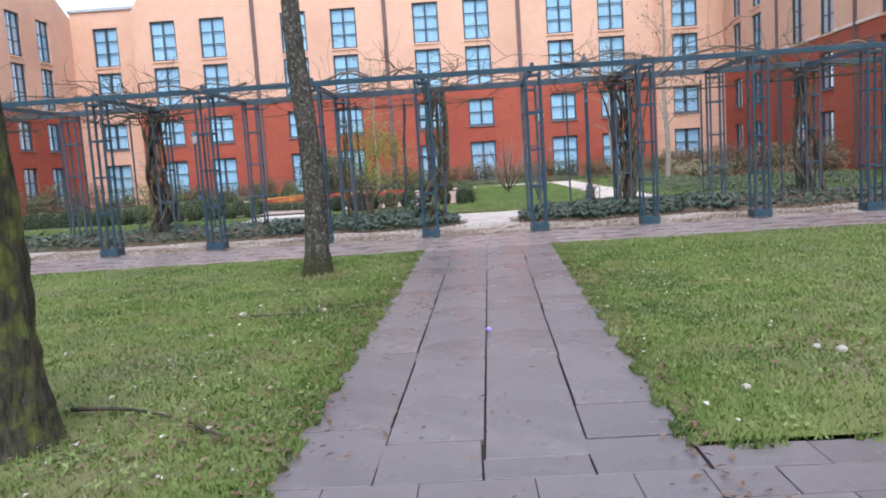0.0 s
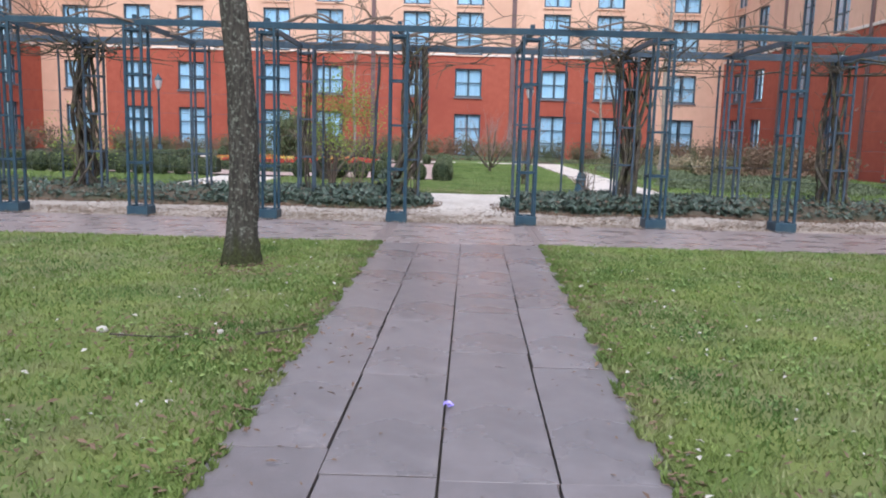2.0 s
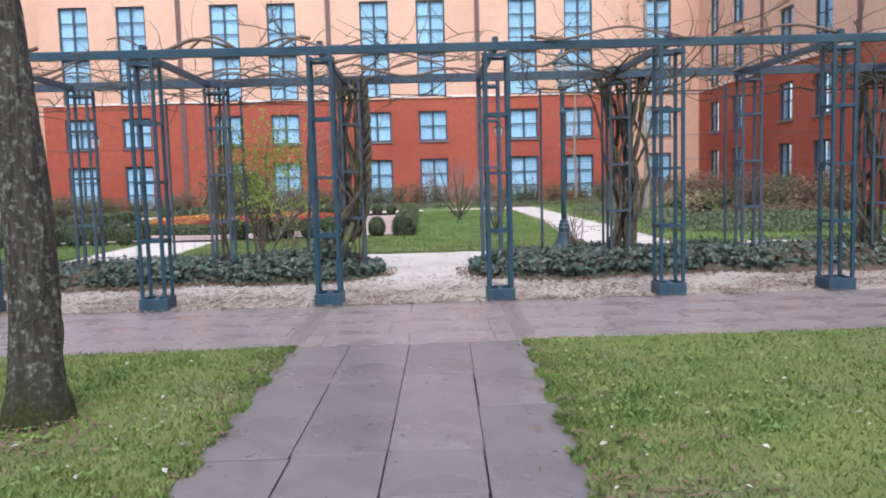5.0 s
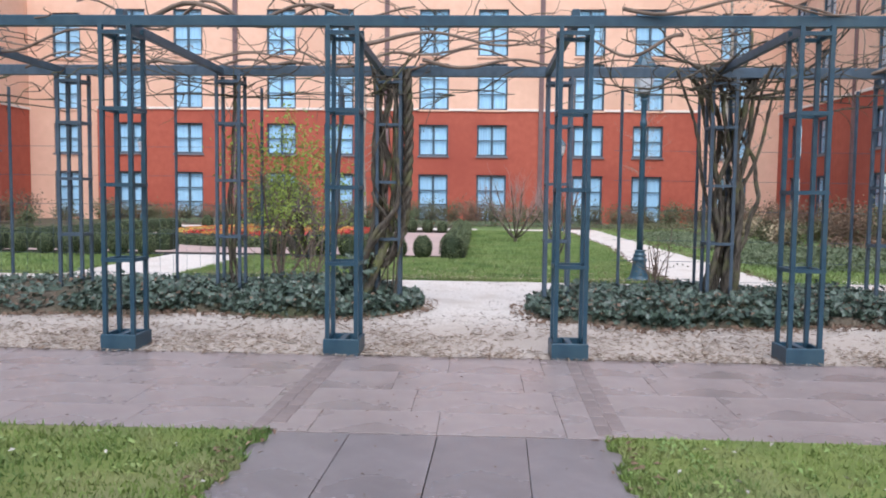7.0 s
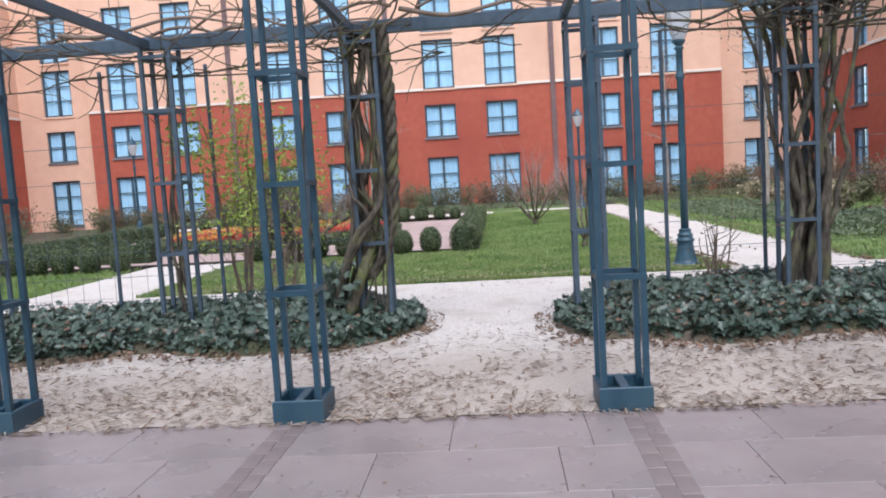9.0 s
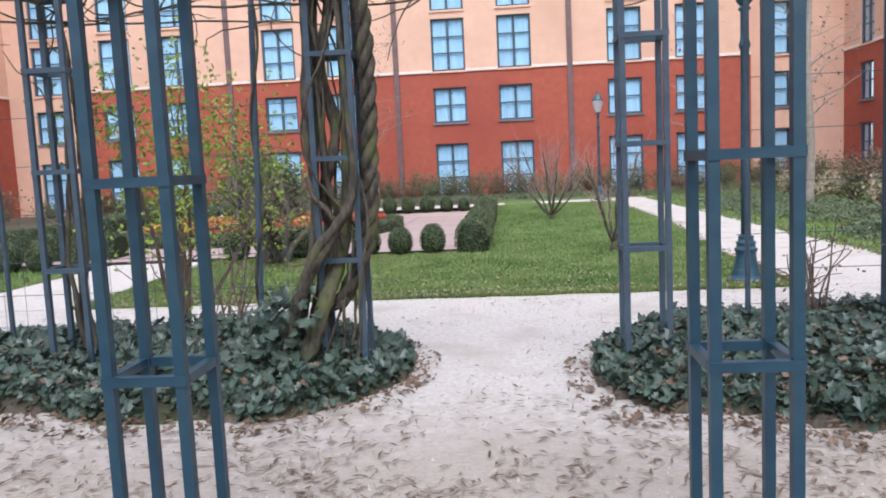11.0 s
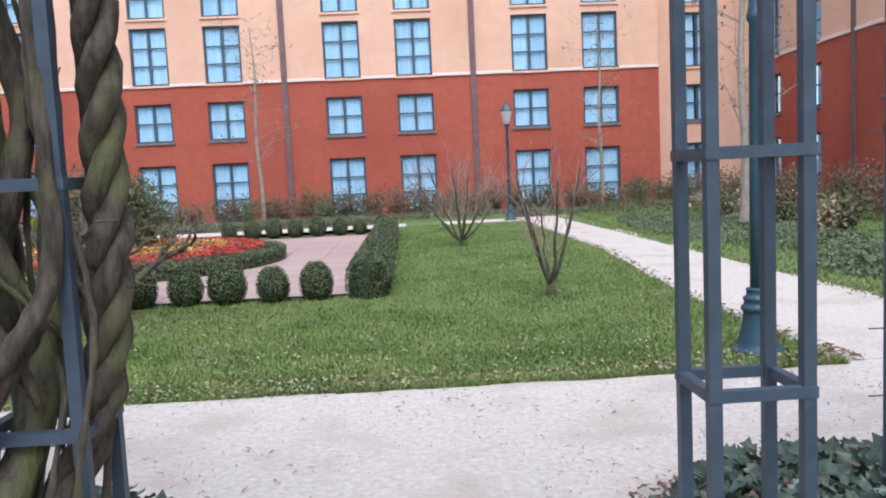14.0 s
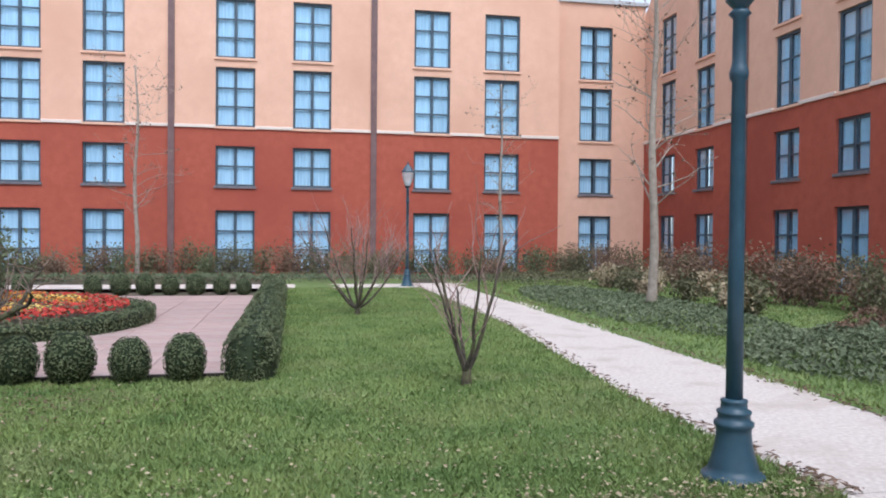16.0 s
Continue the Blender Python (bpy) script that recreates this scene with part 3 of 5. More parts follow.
FRONT_Y, BACK_Y = 15.26, 18.08
POST_X = [-0.795 + 2.067 * k for k in range(-7, 8)]
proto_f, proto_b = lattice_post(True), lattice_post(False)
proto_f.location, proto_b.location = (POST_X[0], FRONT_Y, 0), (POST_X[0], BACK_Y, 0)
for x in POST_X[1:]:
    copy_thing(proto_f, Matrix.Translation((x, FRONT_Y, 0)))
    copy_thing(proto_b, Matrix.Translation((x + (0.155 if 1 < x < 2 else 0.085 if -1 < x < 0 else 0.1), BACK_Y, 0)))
beams = thing("pergola_beams", "blue-green steel beams laid along the pergola posts", "beam")
part("front_beam", Geo().box(-16, FRONT_Y - 0.11, 2.965, 16, FRONT_Y - 0.03, 3.06, 0.01), M_STEEL, beams)
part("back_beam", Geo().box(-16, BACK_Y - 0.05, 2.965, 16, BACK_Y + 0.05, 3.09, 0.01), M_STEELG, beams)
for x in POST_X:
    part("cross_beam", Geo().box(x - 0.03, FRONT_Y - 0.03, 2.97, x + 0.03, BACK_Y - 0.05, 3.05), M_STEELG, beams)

# Slim stakes with wires behind the posts.
fence = thing("wire_fence", "slim grey stakes strung with thin wires behind the ivy", "fence")
for x in (-9.6, -7.9, -6.1, -3.75, -2.55, 2.33, 3.35, 5.4, 7.2, 9.1):
    part("stake", Geo().tube([(x, 18.75, 0), (x, 18.75, 2.9)], 0.022, 8), M_STEELG, fence)
part("stake", Geo().tube([(-1.54, 18.6, 0), (-1.47, 18.55, 1.4), (-1.4, 18.5, 2.9)], 0.024, 8), M_STEELG, fence)
part("twining_stem", Geo().tube([(-1.54 + 0.05 * z + 0.035 * math.cos(z * 5), 18.6 - 0.035 * z + 0.035 * math.sin(z * 5), z) for z in [0.06 * i for i in range(48)]], 0.012, 6), M_VINE, fence, "thin dark stem wound round the stake", True)
for k in range(60):
    x = -1.15 - 0.19 * k
    part("wire", Geo().tube([(x, 18.762, 0.05), (x + 0.01, 18.762, 1.3)], 0.0022, 4), M_STEELG, fence)
for x0, x1 in ((-14, -1.0), (2.25, 14)):
    for z in (0.35, 0.62, 0.9, 1.3, 1.7, 2.1):
        part("wire", Geo().tube([(x0, 18.76, z), ((x0 + x1) / 2, 18.77, z - 0.015), (x1, 18.76, z)], 0.0035, 4), M_STEELG, fence)


# ---- climbing vines ----
def wander(p, d, length, steps, wob, droop=0.0):
    pts, p, d = [Vector(p)], Vector(p), Vector(d).normalized()
    for _ in range(steps):
        d = (d + Vector((U(-wob, wob), U(-wob, wob), U(-wob, wob) - droop))).normalized()
        p = p + d * (length / steps)
        pts.append(p.copy())
    return pts


def taper(r0, r1, n):
    return [r0 + (r1 - r0) * i / (n - 1) for i in range(n)]


def vine(x, y, size, label, strands, flare=0.1):
    v = thing("climbing_vine", label, "vine", "pergola vines")
    for s in range(strands):
        ph, turns = U(0, 6.28), U(0.5, 1.7) * (1 if s % 2 else -1)
        rad, r0 = U(0.07, 0.24) * size, U(0.01, 0.028) * size
        if s < 3:
            r0 = U(0.032, 0.045) * size
        off = (U(-0.14, 0.14) * size, U(-0.1, 0.1) * size)
        foot = (U(-0.3, 0.15) * size, U(-0.25, 0.2) * size)
        pts = []
        for i in range(56):
            q = i / 55
            k = max(0, 1 - q * 4) ** 1.5
            a = ph + turns * 6.28 * q + 0.6 * math.sin(q * 9 + s)
            w = 0.05 * size
            out = flare * size * q ** 3
            pts.append((x + off[0] + foot[0] * k + rad * math.cos(a) * (0.55 + 0.45 * math.sin(5 * q + s)) + w * noise.noise((q * 9, s, 0)) + out * math.cos(ph * 7),
                        y + off[1] + foot[1] * k + rad * math.sin(a) + w * noise.noise((q * 9, s, 7)), -0.05 + 3.05 * q))
        g = Geo().tube(pts, [r0 * (1.3 - 0.55 * i / 55) * (1 + 0.3 * noise.noise((i * 0.45, s * 3, 2))) for i in range(56)], 10)
        g.v = [(vx + 0.012 * noise.noise((vx * 22, vy * 22, vz * 7)), vy + 0.012 * noise.noise((vx * 22, vy * 22, vz * 7 + 4)), vz) for vx, vy, vz in g.v]
        part("trunk", g, M_VINE, v, "", True)
    for s in range(int(15 * size) + 4):
        runners = Geo()
        side = 1 if s % 2 else -1
        d = (side * U(0.4, 1), U(-1.0, 0.25), U(-0.05, 0.25))
        r0 = U(0.008, 0.024) * size
        pts = wander((x + U(-0.2, 0.2), y + U(-0.2, 0.15), 2.7 + U(-0.1, 0.35)), d, U(1.6, 3.4), 16, 0.38, 0.0)
        pts = [Vector((p.x, p.y, min(max(p.z, 2.72), 3.55))) for p in pts]
        runners.tube(pts, taper(r0, 0.006, len(pts)), 6)
        for _ in range(4):
            q = pts[rnd.randrange(2, len(pts) - 1)]
            tw = wander(q, (U(-1, 1), U(-1, 1), U(-0.3, 0.9)), U(0.4, 1.1), 7, 0.4)
            runners.tube(tw, taper(0.008, 0.003, len(tw)), 4)
        part("runner", runners, M_VINE, v, "", True)
    for s in range(int(10 * size)):
        a, z = U(0, 6.28), U(0.8, 2.6)
        tw = wander((x + 0.2 * size * math.cos(a), y + 0.2 * size * math.sin(a), z), (math.cos(a), math.sin(a) * 0.5, U(0, 1.2)), U(0.3, 0.8), 8, 0.35)
        part("shoot", Geo().tube(tw, taper(0.007, 0.003, len(tw)), 4), M_TWIG, v)
    return v


TWIST = "thick twisted bare vine climbing a pergola post"
left_vine = vine(-0.82, 18.15, 0.55, TWIST, 3)


def smooth_line(ctrl, n):
    """A soft curve through the points of ctrl."""
    c = [Vector(ctrl[0])] + [Vector(p) for p in ctrl] + [Vector(ctrl[-1])]
    out = []
    for i in range(n):
        t = (len(ctrl) - 1) * i / (n - 1)
        k = min(int(t), len(ctrl) - 2)
        t -= k
        p0, p1, p2, p3 = c[k:k + 4]
        out.append(0.5 * ((2 * p1) + (p2 - p0) * t + (2 * p0 - 5 * p1 + 4 * p2 - p3) * t ** 2 + (3 * p1 - p0 - 3 * p2 + p3) * t ** 3))
    return out


def stem(owner, ctrl, r0, r1, wind=0.0, pitch=9.0, phase=0.0, material=None, n=70):
    """One woody stem along ctrl, wound in a helix of radius wind, knotty and ridged."""
    pts = smooth_line(ctrl, n)
    pts = [p + Vector((wind * math.cos(p.z * pitch + phase), wind * math.sin(p.z * pitch + phase), 0)) for p in pts]
    g = Geo().tube(pts, [(r0 + (r1 - r0) * i / (n - 1)) * (1 + 0.22 * noise.noise((i * 0.33, phase, r0 * 90))) for i in range(n)], 14)
    g.v = [(x + 0.011 * noise.noise((x * 30, y * 30, z * 8)), y + 0.011 * noise.noise((x * 30, y * 30, z * 8 + 4)), z) for x, y, z in g.v]
    part("trunk", g, material or M_VINE, owner, "", True)


# The rope of two stout stems on one side of the post.
for ph in (0, 2.1, 4.2):
    stem(left_vine, [(-0.78, 18.05, 0.55), (-0.6, 18.08, 0.85), (-0.5, 18.08, 1.3), (-0.47, 18.06, 2.2), (-0.5, 18.05, 3.05)], 0.036, 0.031, 0.036, 13, ph, n=110)
# Mossy leaning foot, the diagonal stems over it, and those that go straight up.
stem(left_vine, [(-1.08, 17.8, -0.05), (-0.95, 17.86, 0.3), (-0.81, 17.95, 0.68), (-0.71, 18.06, 1.0), (-0.65, 18.1, 1.6), (-0.64, 18.12, 3.0)], 0.068, 0.034, material=M_MOSSVINE)
stem(left_vine, [(-1.25, 17.9, -0.05), (-1.12, 17.86, 0.3), (-1.02, 17.84, 0.62), (-0.86, 17.84, 0.98), (-0.69, 17.86, 1.18), (-0.58, 17.9, 1.42), (-0.6, 17.95, 2.0), (-0.66, 18.0, 3.05)], 0.048, 0.018)
stem(left_vine, [(-1.20, 17.98, -0.05), (-1.08, 17.9, 0.45), (-0.93, 17.86, 0.8), (-0.76, 17.87, 1.05), (-0.65, 17.95, 1.25)], 0.055, 0.03)
stem(left_vine, [(-1.16, 18.05, -0.05), (-1.02, 18.04, 0.5), (-0.91, 18.02, 1.1), (-0.89, 18.0, 1.8), (-0.89, 18.02, 3.05)], 0.036, 0.03, 0.014, 5)
stem(left_vine, [(-1.01, 18.15, -0.05), (-0.91, 18.15, 0.6), (-0.81, 18.14, 1.2), (-0.77, 18.12, 1.9), (-0.76, 18.1, 3.05)], 0.042, 0.038, 0.045, 7)
stem(left_vine, [(-0.91, 17.95, 1.5), (-0.85, 17.9, 1.35), (-0.76, 17.9, 1.25), (-0.67, 17.95, 1.0)], 0.022, 0.018, n=30)
for k in range(5):
    x0, x1 = U(-1.0, -0.5), U(-0.95, -0.45)
    stem(left_vine, [(x0 - 0.15, 17.9, 0.1), (x0, U(17.85, 18.2), 0.9), (x1, U(17.85, 18.2), 1.7), (U(-1, -0.45), U(17.85, 18.2), 3.0)], 0.011, 0.008, 0.03, U(3, 8), U(0, 6))
climber = Geo()
for _ in range(330):
    z = U(0.05, 1) ** 1.9 * 0.65
    climber.leaf((-1.24 + 0.24 * z + rnd.gauss(0, 0.13), 17.85 + rnd.gauss(0, 0.1), z + 0.08), (U(-0.8, 0.8), U(-1.0, 0.2), U(0.1, 1)), U(0.05, 0.095), U(0, 6.28), True)
tagged(part("ivy_on_stem", climber, M_IVY, left_vine, "dark ivy climbing the vine foot"), kind="stuff")
right_vine = vine(3.58, 18.2, 1.0, TWIST, 8, 0.42)
for x1, y1 in ((2.9, 18.0), (3.2, 17.7), (4.2, 18.1), (3.9, 17.6)):
    d = x1 - 3.5
    stem(right_vine, [(3.5 + 0.1 * d, 18.15, 0.3), (3.5 + 0.15 * d, 18.15, 1.15), (3.5 + 0.5 * d, 18.1, 1.95), (3.5 + 0.8 * d, (18.1 + y1) / 2, 2.6), (x1, y1, 3.05)], 0.026, 0.016, 0.035, 4, x1)
for k in range(5):
    x0 = 3.55 + U(-0.2, 0.2)
    stem(right_vine, [(x0 - 0.05, 18.05, -0.05), (x0, 18.0, 0.7), (x0 + U(-0.15, 0.15), 18.05, 1.5), (x0 + U(-0.3, 0.3), 18.1, 3.0)], 0.042, 0.024, 0.03, 4, k)
vine(7.5, 18.2, 1.1, TWIST, 7)
vine(-7.1, 18.2, 1.2, TWIST, 14)
vine(-2.8, 18.2, 0.4, "thin bare vine climbing a pergola post", 3)
vine(-11.2, 18.2, 1.1, TWIST, 7)
vine(11.6, 18.2, 1.1, TWIST, 7)
tangle = Geo()
for k in range(190):
    x, y = U(-12, 12), U(15.1, 18.3)
    pts = wander((x, y, U(2.95, 3.15)), (U(-1, 1), U(-0.5, 0.5), U(0, 0.4)), U(0.5, 1.4), 9, 0.45)
    pts = [Vector((p.x, p.y, max(p.z, 3.03))) for p in pts]
    tangle.tube(pts, taper(U(0.004, 0.01), 0.0025, len(pts)), 4)
# Stout runners that wave along the beams.
for k in range(34):
    x, y, sg = U(-12, 11), rnd.choice((15.2, 17.9, 18.15, 16.6)) + U(-0.15, 0.15), rnd.choice((-1, 1))
    w, f, ln, lift = U(0.05, 0.14), U(2.5, 5), U(1.4, 3.0), U(3.06, 3.16)
    pts = [(x + sg * ln * i / 24, y + w * math.sin(f * ln * i / 24 + k), lift + w * math.sin(f * 1.3 * ln * i / 24 + k * 2) * 0.9 + 0.02 * noise.noise((i, k, 0))) for i in range(25)]
    tangle.tube(pts, taper(U(0.014, 0.026), 0.008, 25), 7)
tagged(part("vine_twigs", tangle, M_TWIG, None, "", True), "tangle of bare thin vine twigs lying on the pergola beams", "twigs", kind="stuff")


# ---- ivy beds ----
def ivy_edge_front(x):
    return 17.22 + 0.16 * math.sin(x * 1.7) + 0.1 * math.sin(x * 4.1 + 1)


def in_left(x, y):
    return y > ivy_edge_front(x) and y < 19.45 and x < -0.28 - 0.55 * ((y - 18.3) / 1.0) ** 2


def in_right(x, y):
    return y > ivy_edge_front(x) - 0.2 and y < 19.45 and x > 1.06 + 0.5 * ((y - 18.0) / 1.1) ** 2


def ivy_bed(name, inside, x0, x1):
    def top(x, y):
        if not inside(x, y):
            return -0.06
        e = min(1.0, sum(inside(x + a, y + b) for a in (-0.3, 0, 0.3) for b in (-0.3, 0, 0.3)) / 9)
        return 0.01 + (0.2 + 0.1 * noise.noise((x * 1.4, y * 1.4, 5))) * max(0.0, e - 0.35) / 0.65
    bed = thing(name, "bed of dark green ivy leaves with dry leaves along its edge", "ivy bed")
    part("mound", grid(x0, x1, 16.7, 19.6, int((x1 - x0) * 12), 40, top), M_EARTH, bed, "dark leaf litter under the ivy", True)
    leaves, dry = Geo(), Geo()
    made = 0
    while made < 30000:
        near = rnd.random() < 0.6
        x = U(max(x0, -4.5), min(x1, 5.5)) if near else U(x0, x1)
        y = U(16.8, 19.5)
        made += 1
        if not inside(x, y):
            continue
        z = top(x, y)
        h = max(0.015, z * U(0.15, 1)) + U(0.0, 0.12)
        leaves.leaf((x, y, h), (U(-0.8, 0.8), U(-1.0, 0.5), U(0.35, 1)), U(0.045, 0.09), U(0, 6.28), True)
    made = 0
    while made < 11000:
        x, y = U(max(x0, -9), min(x1, 9)), U(16.3, 19.7)
        made += 1
        k_lobed = rnd.random()
        if inside(x, y) and rnd.random() > (0.55 if y < ivy_edge_front(x) + 0.3 else 0.14):
            continue
        if not any(inside(x + a, y + b) for a in (-0.2, 0, 0.2) for b in (-0.15, 0.1, 0.3)):
            continue
        z = (top(x, y) + U(0.02, 0.12)) if inside(x, y) else U(0.012, 0.05)
        dry.leaf((x, y, z), (U(-0.7, 0.7), U(-0.8, 0.5), 1), U(0.018, 0.05), U(0, 6.28), k_lobed < 0.4, 1.3)
    tagged(part("ivy_leaves", leaves, M_IVY, bed), kind="stuff")
    tagged(part("dry_leaves", dry, M_IVYDRY, bed, "brown dry leaves"), kind="stuff")


ivy_bed("ivy_bed", in_left, -14, 0)
ivy_bed("ivy_bed", in_right, 0.5, 14)


# ---- boxwood ----
def leafy(points, normals, size, material_list, geo=None):
    g = geo or Geo()
    for p, n in zip(points, normals):
        q = Vector(n) + Vector((U(-0.6, 0.6), U(-0.6, 0.6), U(-0.6, 0.6)))
        g.leaf(p, q, size * U(0.7, 1.3), U(0, 6.28))
    return g


def box_ball():
    b = thing("box_ball", "egg-shaped clipped dark green box shrub on the lawn edge", "topiary", "box balls")
    prof = [(0.02, 0.0), (0.13, 0.03), (0.2, 0.13), (0.215, 0.27), (0.19, 0.4), (0.12, 0.5), (0.02, 0.535)]
    part("core", Geo().lathe(prof, 14), M_BOXSHADE, b, "", True)
    pts, nrm = [], []
    for _ in range(1300):
        z = U(0.02, 0.54)
        r = 0.225 * math.sqrt(max(0.02, 1 - ((z - 0.26) / 0.3) ** 2))
        a = U(0, 6.28)
        k = U(0.94, 1.06)
        pts.append((r * k * math.cos(a), r * k * math.sin(a), z))
        nrm.append((math.cos(a), math.sin(a), (z - 0.26) * 5))
    part("foliage", leafy(pts, nrm, 0.032, None), M_BOX, b)
    return b


ball = box_ball()
ball.location = (-0.87, 26.25, 0)
spots = [(-0.87 - 0.6 * k, 26.25) for k in range(1, 7)] + [(-7.2 - 0.62 * k, 25.6 + 0.03 * k) for k in range(9)]
spots += [(-0.35 - 0.64 * k, 38.9) for k in range(8)] + [(-6.6 - 0.64 * k, 38.9) for k in range(7)]
for x, y in spots:
    o = copy_thing(ball, pose(x + U(-0.04, 0.04), y + U(-0.05, 0.05), 0, U(-2, 2), U(-2, 2), U(0, 360)))
    s = U(0.92, 1.14)
    o.scale = (s * U(0.95, 1.05), s * U(0.95, 1.05), s * U(0.94, 1.08))


def hedge(name, x0, x1, y0, y1, h, n, label):
    """A clipped hedge grown from a row of rounded bushes."""
    hd = thing(name, label, "hedge", "box hedges")
    along_y = (y1 - y0) > (x1 - x0)
    l0, l1, half = (y0, y1, (x1 - x0) / 2) if along_y else (x0, x1, (y1 - y0) / 2)
    c = (x0 + x1) / 2 if along_y else (y0 + y1) / 2

    def skin(s, th, k):
        lump = 1 - 0.3 * abs(math.cos(math.pi * (s - l0) / 0.62)) ** 4 + 0.05 * noise.noise((s * 4, th, 0))
        end = min(1.0, math.sqrt(max(0.02, 1 - max(0, 1 - (s - l0) / 0.3) ** 2, 0)) if s < l0 + 0.3 else 1.0)
        r = k * lump * end
        o = half * 1.1 * r * math.copysign(abs(math.cos(th)) ** 0.55, math.cos(th))
        z = max(0.0, h * r * math.sin(th) ** 0.6)
        return (c + o, s, z) if along_y else (s, c + o, z)

    m, q = max(8, int((l1 - l0) / 0.15)), 9
    v = [skin(l0 + (l1 - l0) * i / m, math.pi * j / (q - 1), 0.93) for i in range(m + 1) for j in range(q)]
    f = [(i * q + j, i * q + j + 1, (i + 1) * q + j + 1, (i + 1) * q + j) for i in range(m) for j in range(q - 1)]
    f += [tuple(range(q)), tuple(m * q + j for j in reversed(range(q)))]
    part("core", Geo().add(v, f), M_BOXSHADE, hd)
    pts, nrm = [], []
    for _ in range(n):
        s, th = l0 + (l1 - l0) * rnd.random() ** 1.2, U(0.02, 3.12)
        pts.append(skin(s, th, U(0.95, 1.06)))
        nrm.append((math.cos(th), -0.1, math.sin(th)) if along_y else (-0.1, math.cos(th), math.sin(th)))
    part("foliage", leafy(pts, nrm, 0.042, None), M_BOX, hd)


hedge("box_hedge", -0.45, 0.12, 26.05, 38.6, 0.53, 14000, "long low clipped box hedge along the lawn")
hedge("box_hedge", -11.9, -11.35, 26.1, 38.6, 0.52, 5000, "long low clipped box hedge along the paved square")
hedge("box_hedge", -16.5, -7.3, 27.2, 27.9, 0.6, 5000, "low clipped box hedge behind the box balls")

# ---- paved square with the round flower bed ----
PX0, PX1, PY0, PY1 = -11.35, -0.47, 26.42, 38.5
setting("plaza_bed", Geo().box(PX0, PY0, -0.05, PX1, PY1, 0.012), M_JOINT, "dark bedding under the pink paving", "ground")
plaza = setting("plaza_paving", Geo().box(PX0, PY0, 0.0, PX1, PY0 + 0.06, 0.05), M_JOINT, "pink stone paved square edged with dark metal", "paving")
BX, BY, BR = -5.75, 32.2, 3.5


def ring(r0, r1, h, sides=64):
    return Geo().lathe([(r1, 0), (r1, h * 0.8), (r1 - 0.05, h), (r0 + 0.05, h), (r0, h * 0.8), (r0, 0)], sides, BX, BY)


bed = thing("flower_bed", "round bed of red and orange flowers ringed by low box", "flower bed")
part("earth", Geo().lathe([(BR - 0.3, 0.0), (BR - 0.3, 0.22), (1.6, 0.36), (0.3, 0.42)], 48, BX, BY), M_EARTH, bed)
part("ring_core", ring(BR - 0.4, BR - 0.03, 0.26), M_BOXSHADE, bed)
pts, nrm = [], []
for _ in range(9000):
    a = U(0, 6.28)
    if rnd.random() < 0.5:
        r, z = BR + U(-0.02, 0.04), U(0.02, 0.29)
        nrm.append((math.cos(a), math.sin(a), 0.2))
    else:
        r, z = BR - U(0, 0.42), 0.29 + U(-0.03, 0.03)
        nrm.append((0, 0, 1))
    pts.append((BX + r * math.cos(a), BY + r * math.sin(a), z))
part("ring_foliage", leafy(pts, nrm, 0.05, None), M_BOX, bed)
fl = {"red_bloom": (M_REDFLOWER, Geo()), "orange_bloom": (M_ORANGE, Geo()), "yellow_bloom": (M_YELLOW, Geo()), "foliage": (M_BOX, Geo())}
for _ in range(11000):
    a, r = U(0, 6.28), math.sqrt(U(0.05, 1)) * (BR - 0.42)
    x, y = BX + r * math.cos(a), BY + r * math.sin(a)
    f = (a * 3 / 3.1416 + 0.35) % 1.0
    k = "red_bloom" if (r > 2.35 and math.cos(a) > -0.3) or f < 0.3 else ("orange_bloom" if f < 0.7 else "yellow_bloom")
    if rnd.random() < 0.22:
        k = "foliage"
    z = 0.24 + 0.14 * (1 - (r / BR) ** 2) + U(0.03, 0.12)
    fl[k][1].leaf((x, y, z), (U(-0.5, 0.5), U(-0.7, 0.3), 1), U(0.06, 0.1), U(0, 6.28))
for k, (m, g) in fl.items():
    tagged(part(k, g, m, bed), kind="stuff")


# ---- shrubs and trees ----
def shrub(name, label, x, y, r, h, stems, n, leaf_mat, size, twig_mat=M_TWIG, z0=0.1, category="shrub", group=""):
    s = thing(name, label, category, group)
    g, lv = Geo(), Geo()
    tips = []
    for k in range(stems):
        a = U(0, 6.28)
        d = (math.cos(a) * U(0.1, 0.9) * r / h, math.sin(a) * U(0.1, 0.9) * r / h, 1)
        p = wander((x + U(-0.06, 0.06), y + U(-0.06, 0.06), -0.02), d, h * U(0.7, 1.05), 7, 0.18)
        g.tube(p, taper(0.008 + 0.007 * h, 0.004, len(p)), 5)
        for _ in range(3):
            q = p[rnd.randrange(2, len(p))]
            t = wander(q, (U(-1, 1), U(-1, 1), U(-0.1, 1)), h * U(0.15, 0.35), 4, 0.3)
            g.tube(t, taper(0.007, 0.003, len(t)), 4)
            tips += t
        tips += p[2:]
    part("stem", g, twig_mat, s)
    tips = [q for q in tips if q.z > z0]
    for _ in range(n):
        q = rnd.choice(tips)
        j = 0.13 * r + 0.05
        p = (q.x + rnd.gauss(0, j), q.y + rnd.gauss(0, j), max(0.03, q.z + rnd.gauss(0, j)))
        lv.leaf(p, (U(-1, 1), U(-1, 0.6), U(0, 1)), size * U(0.6, 1.3), U(0, 6.28))
    if n:
        part("foliage", lv, leaf_mat, s)
    return s


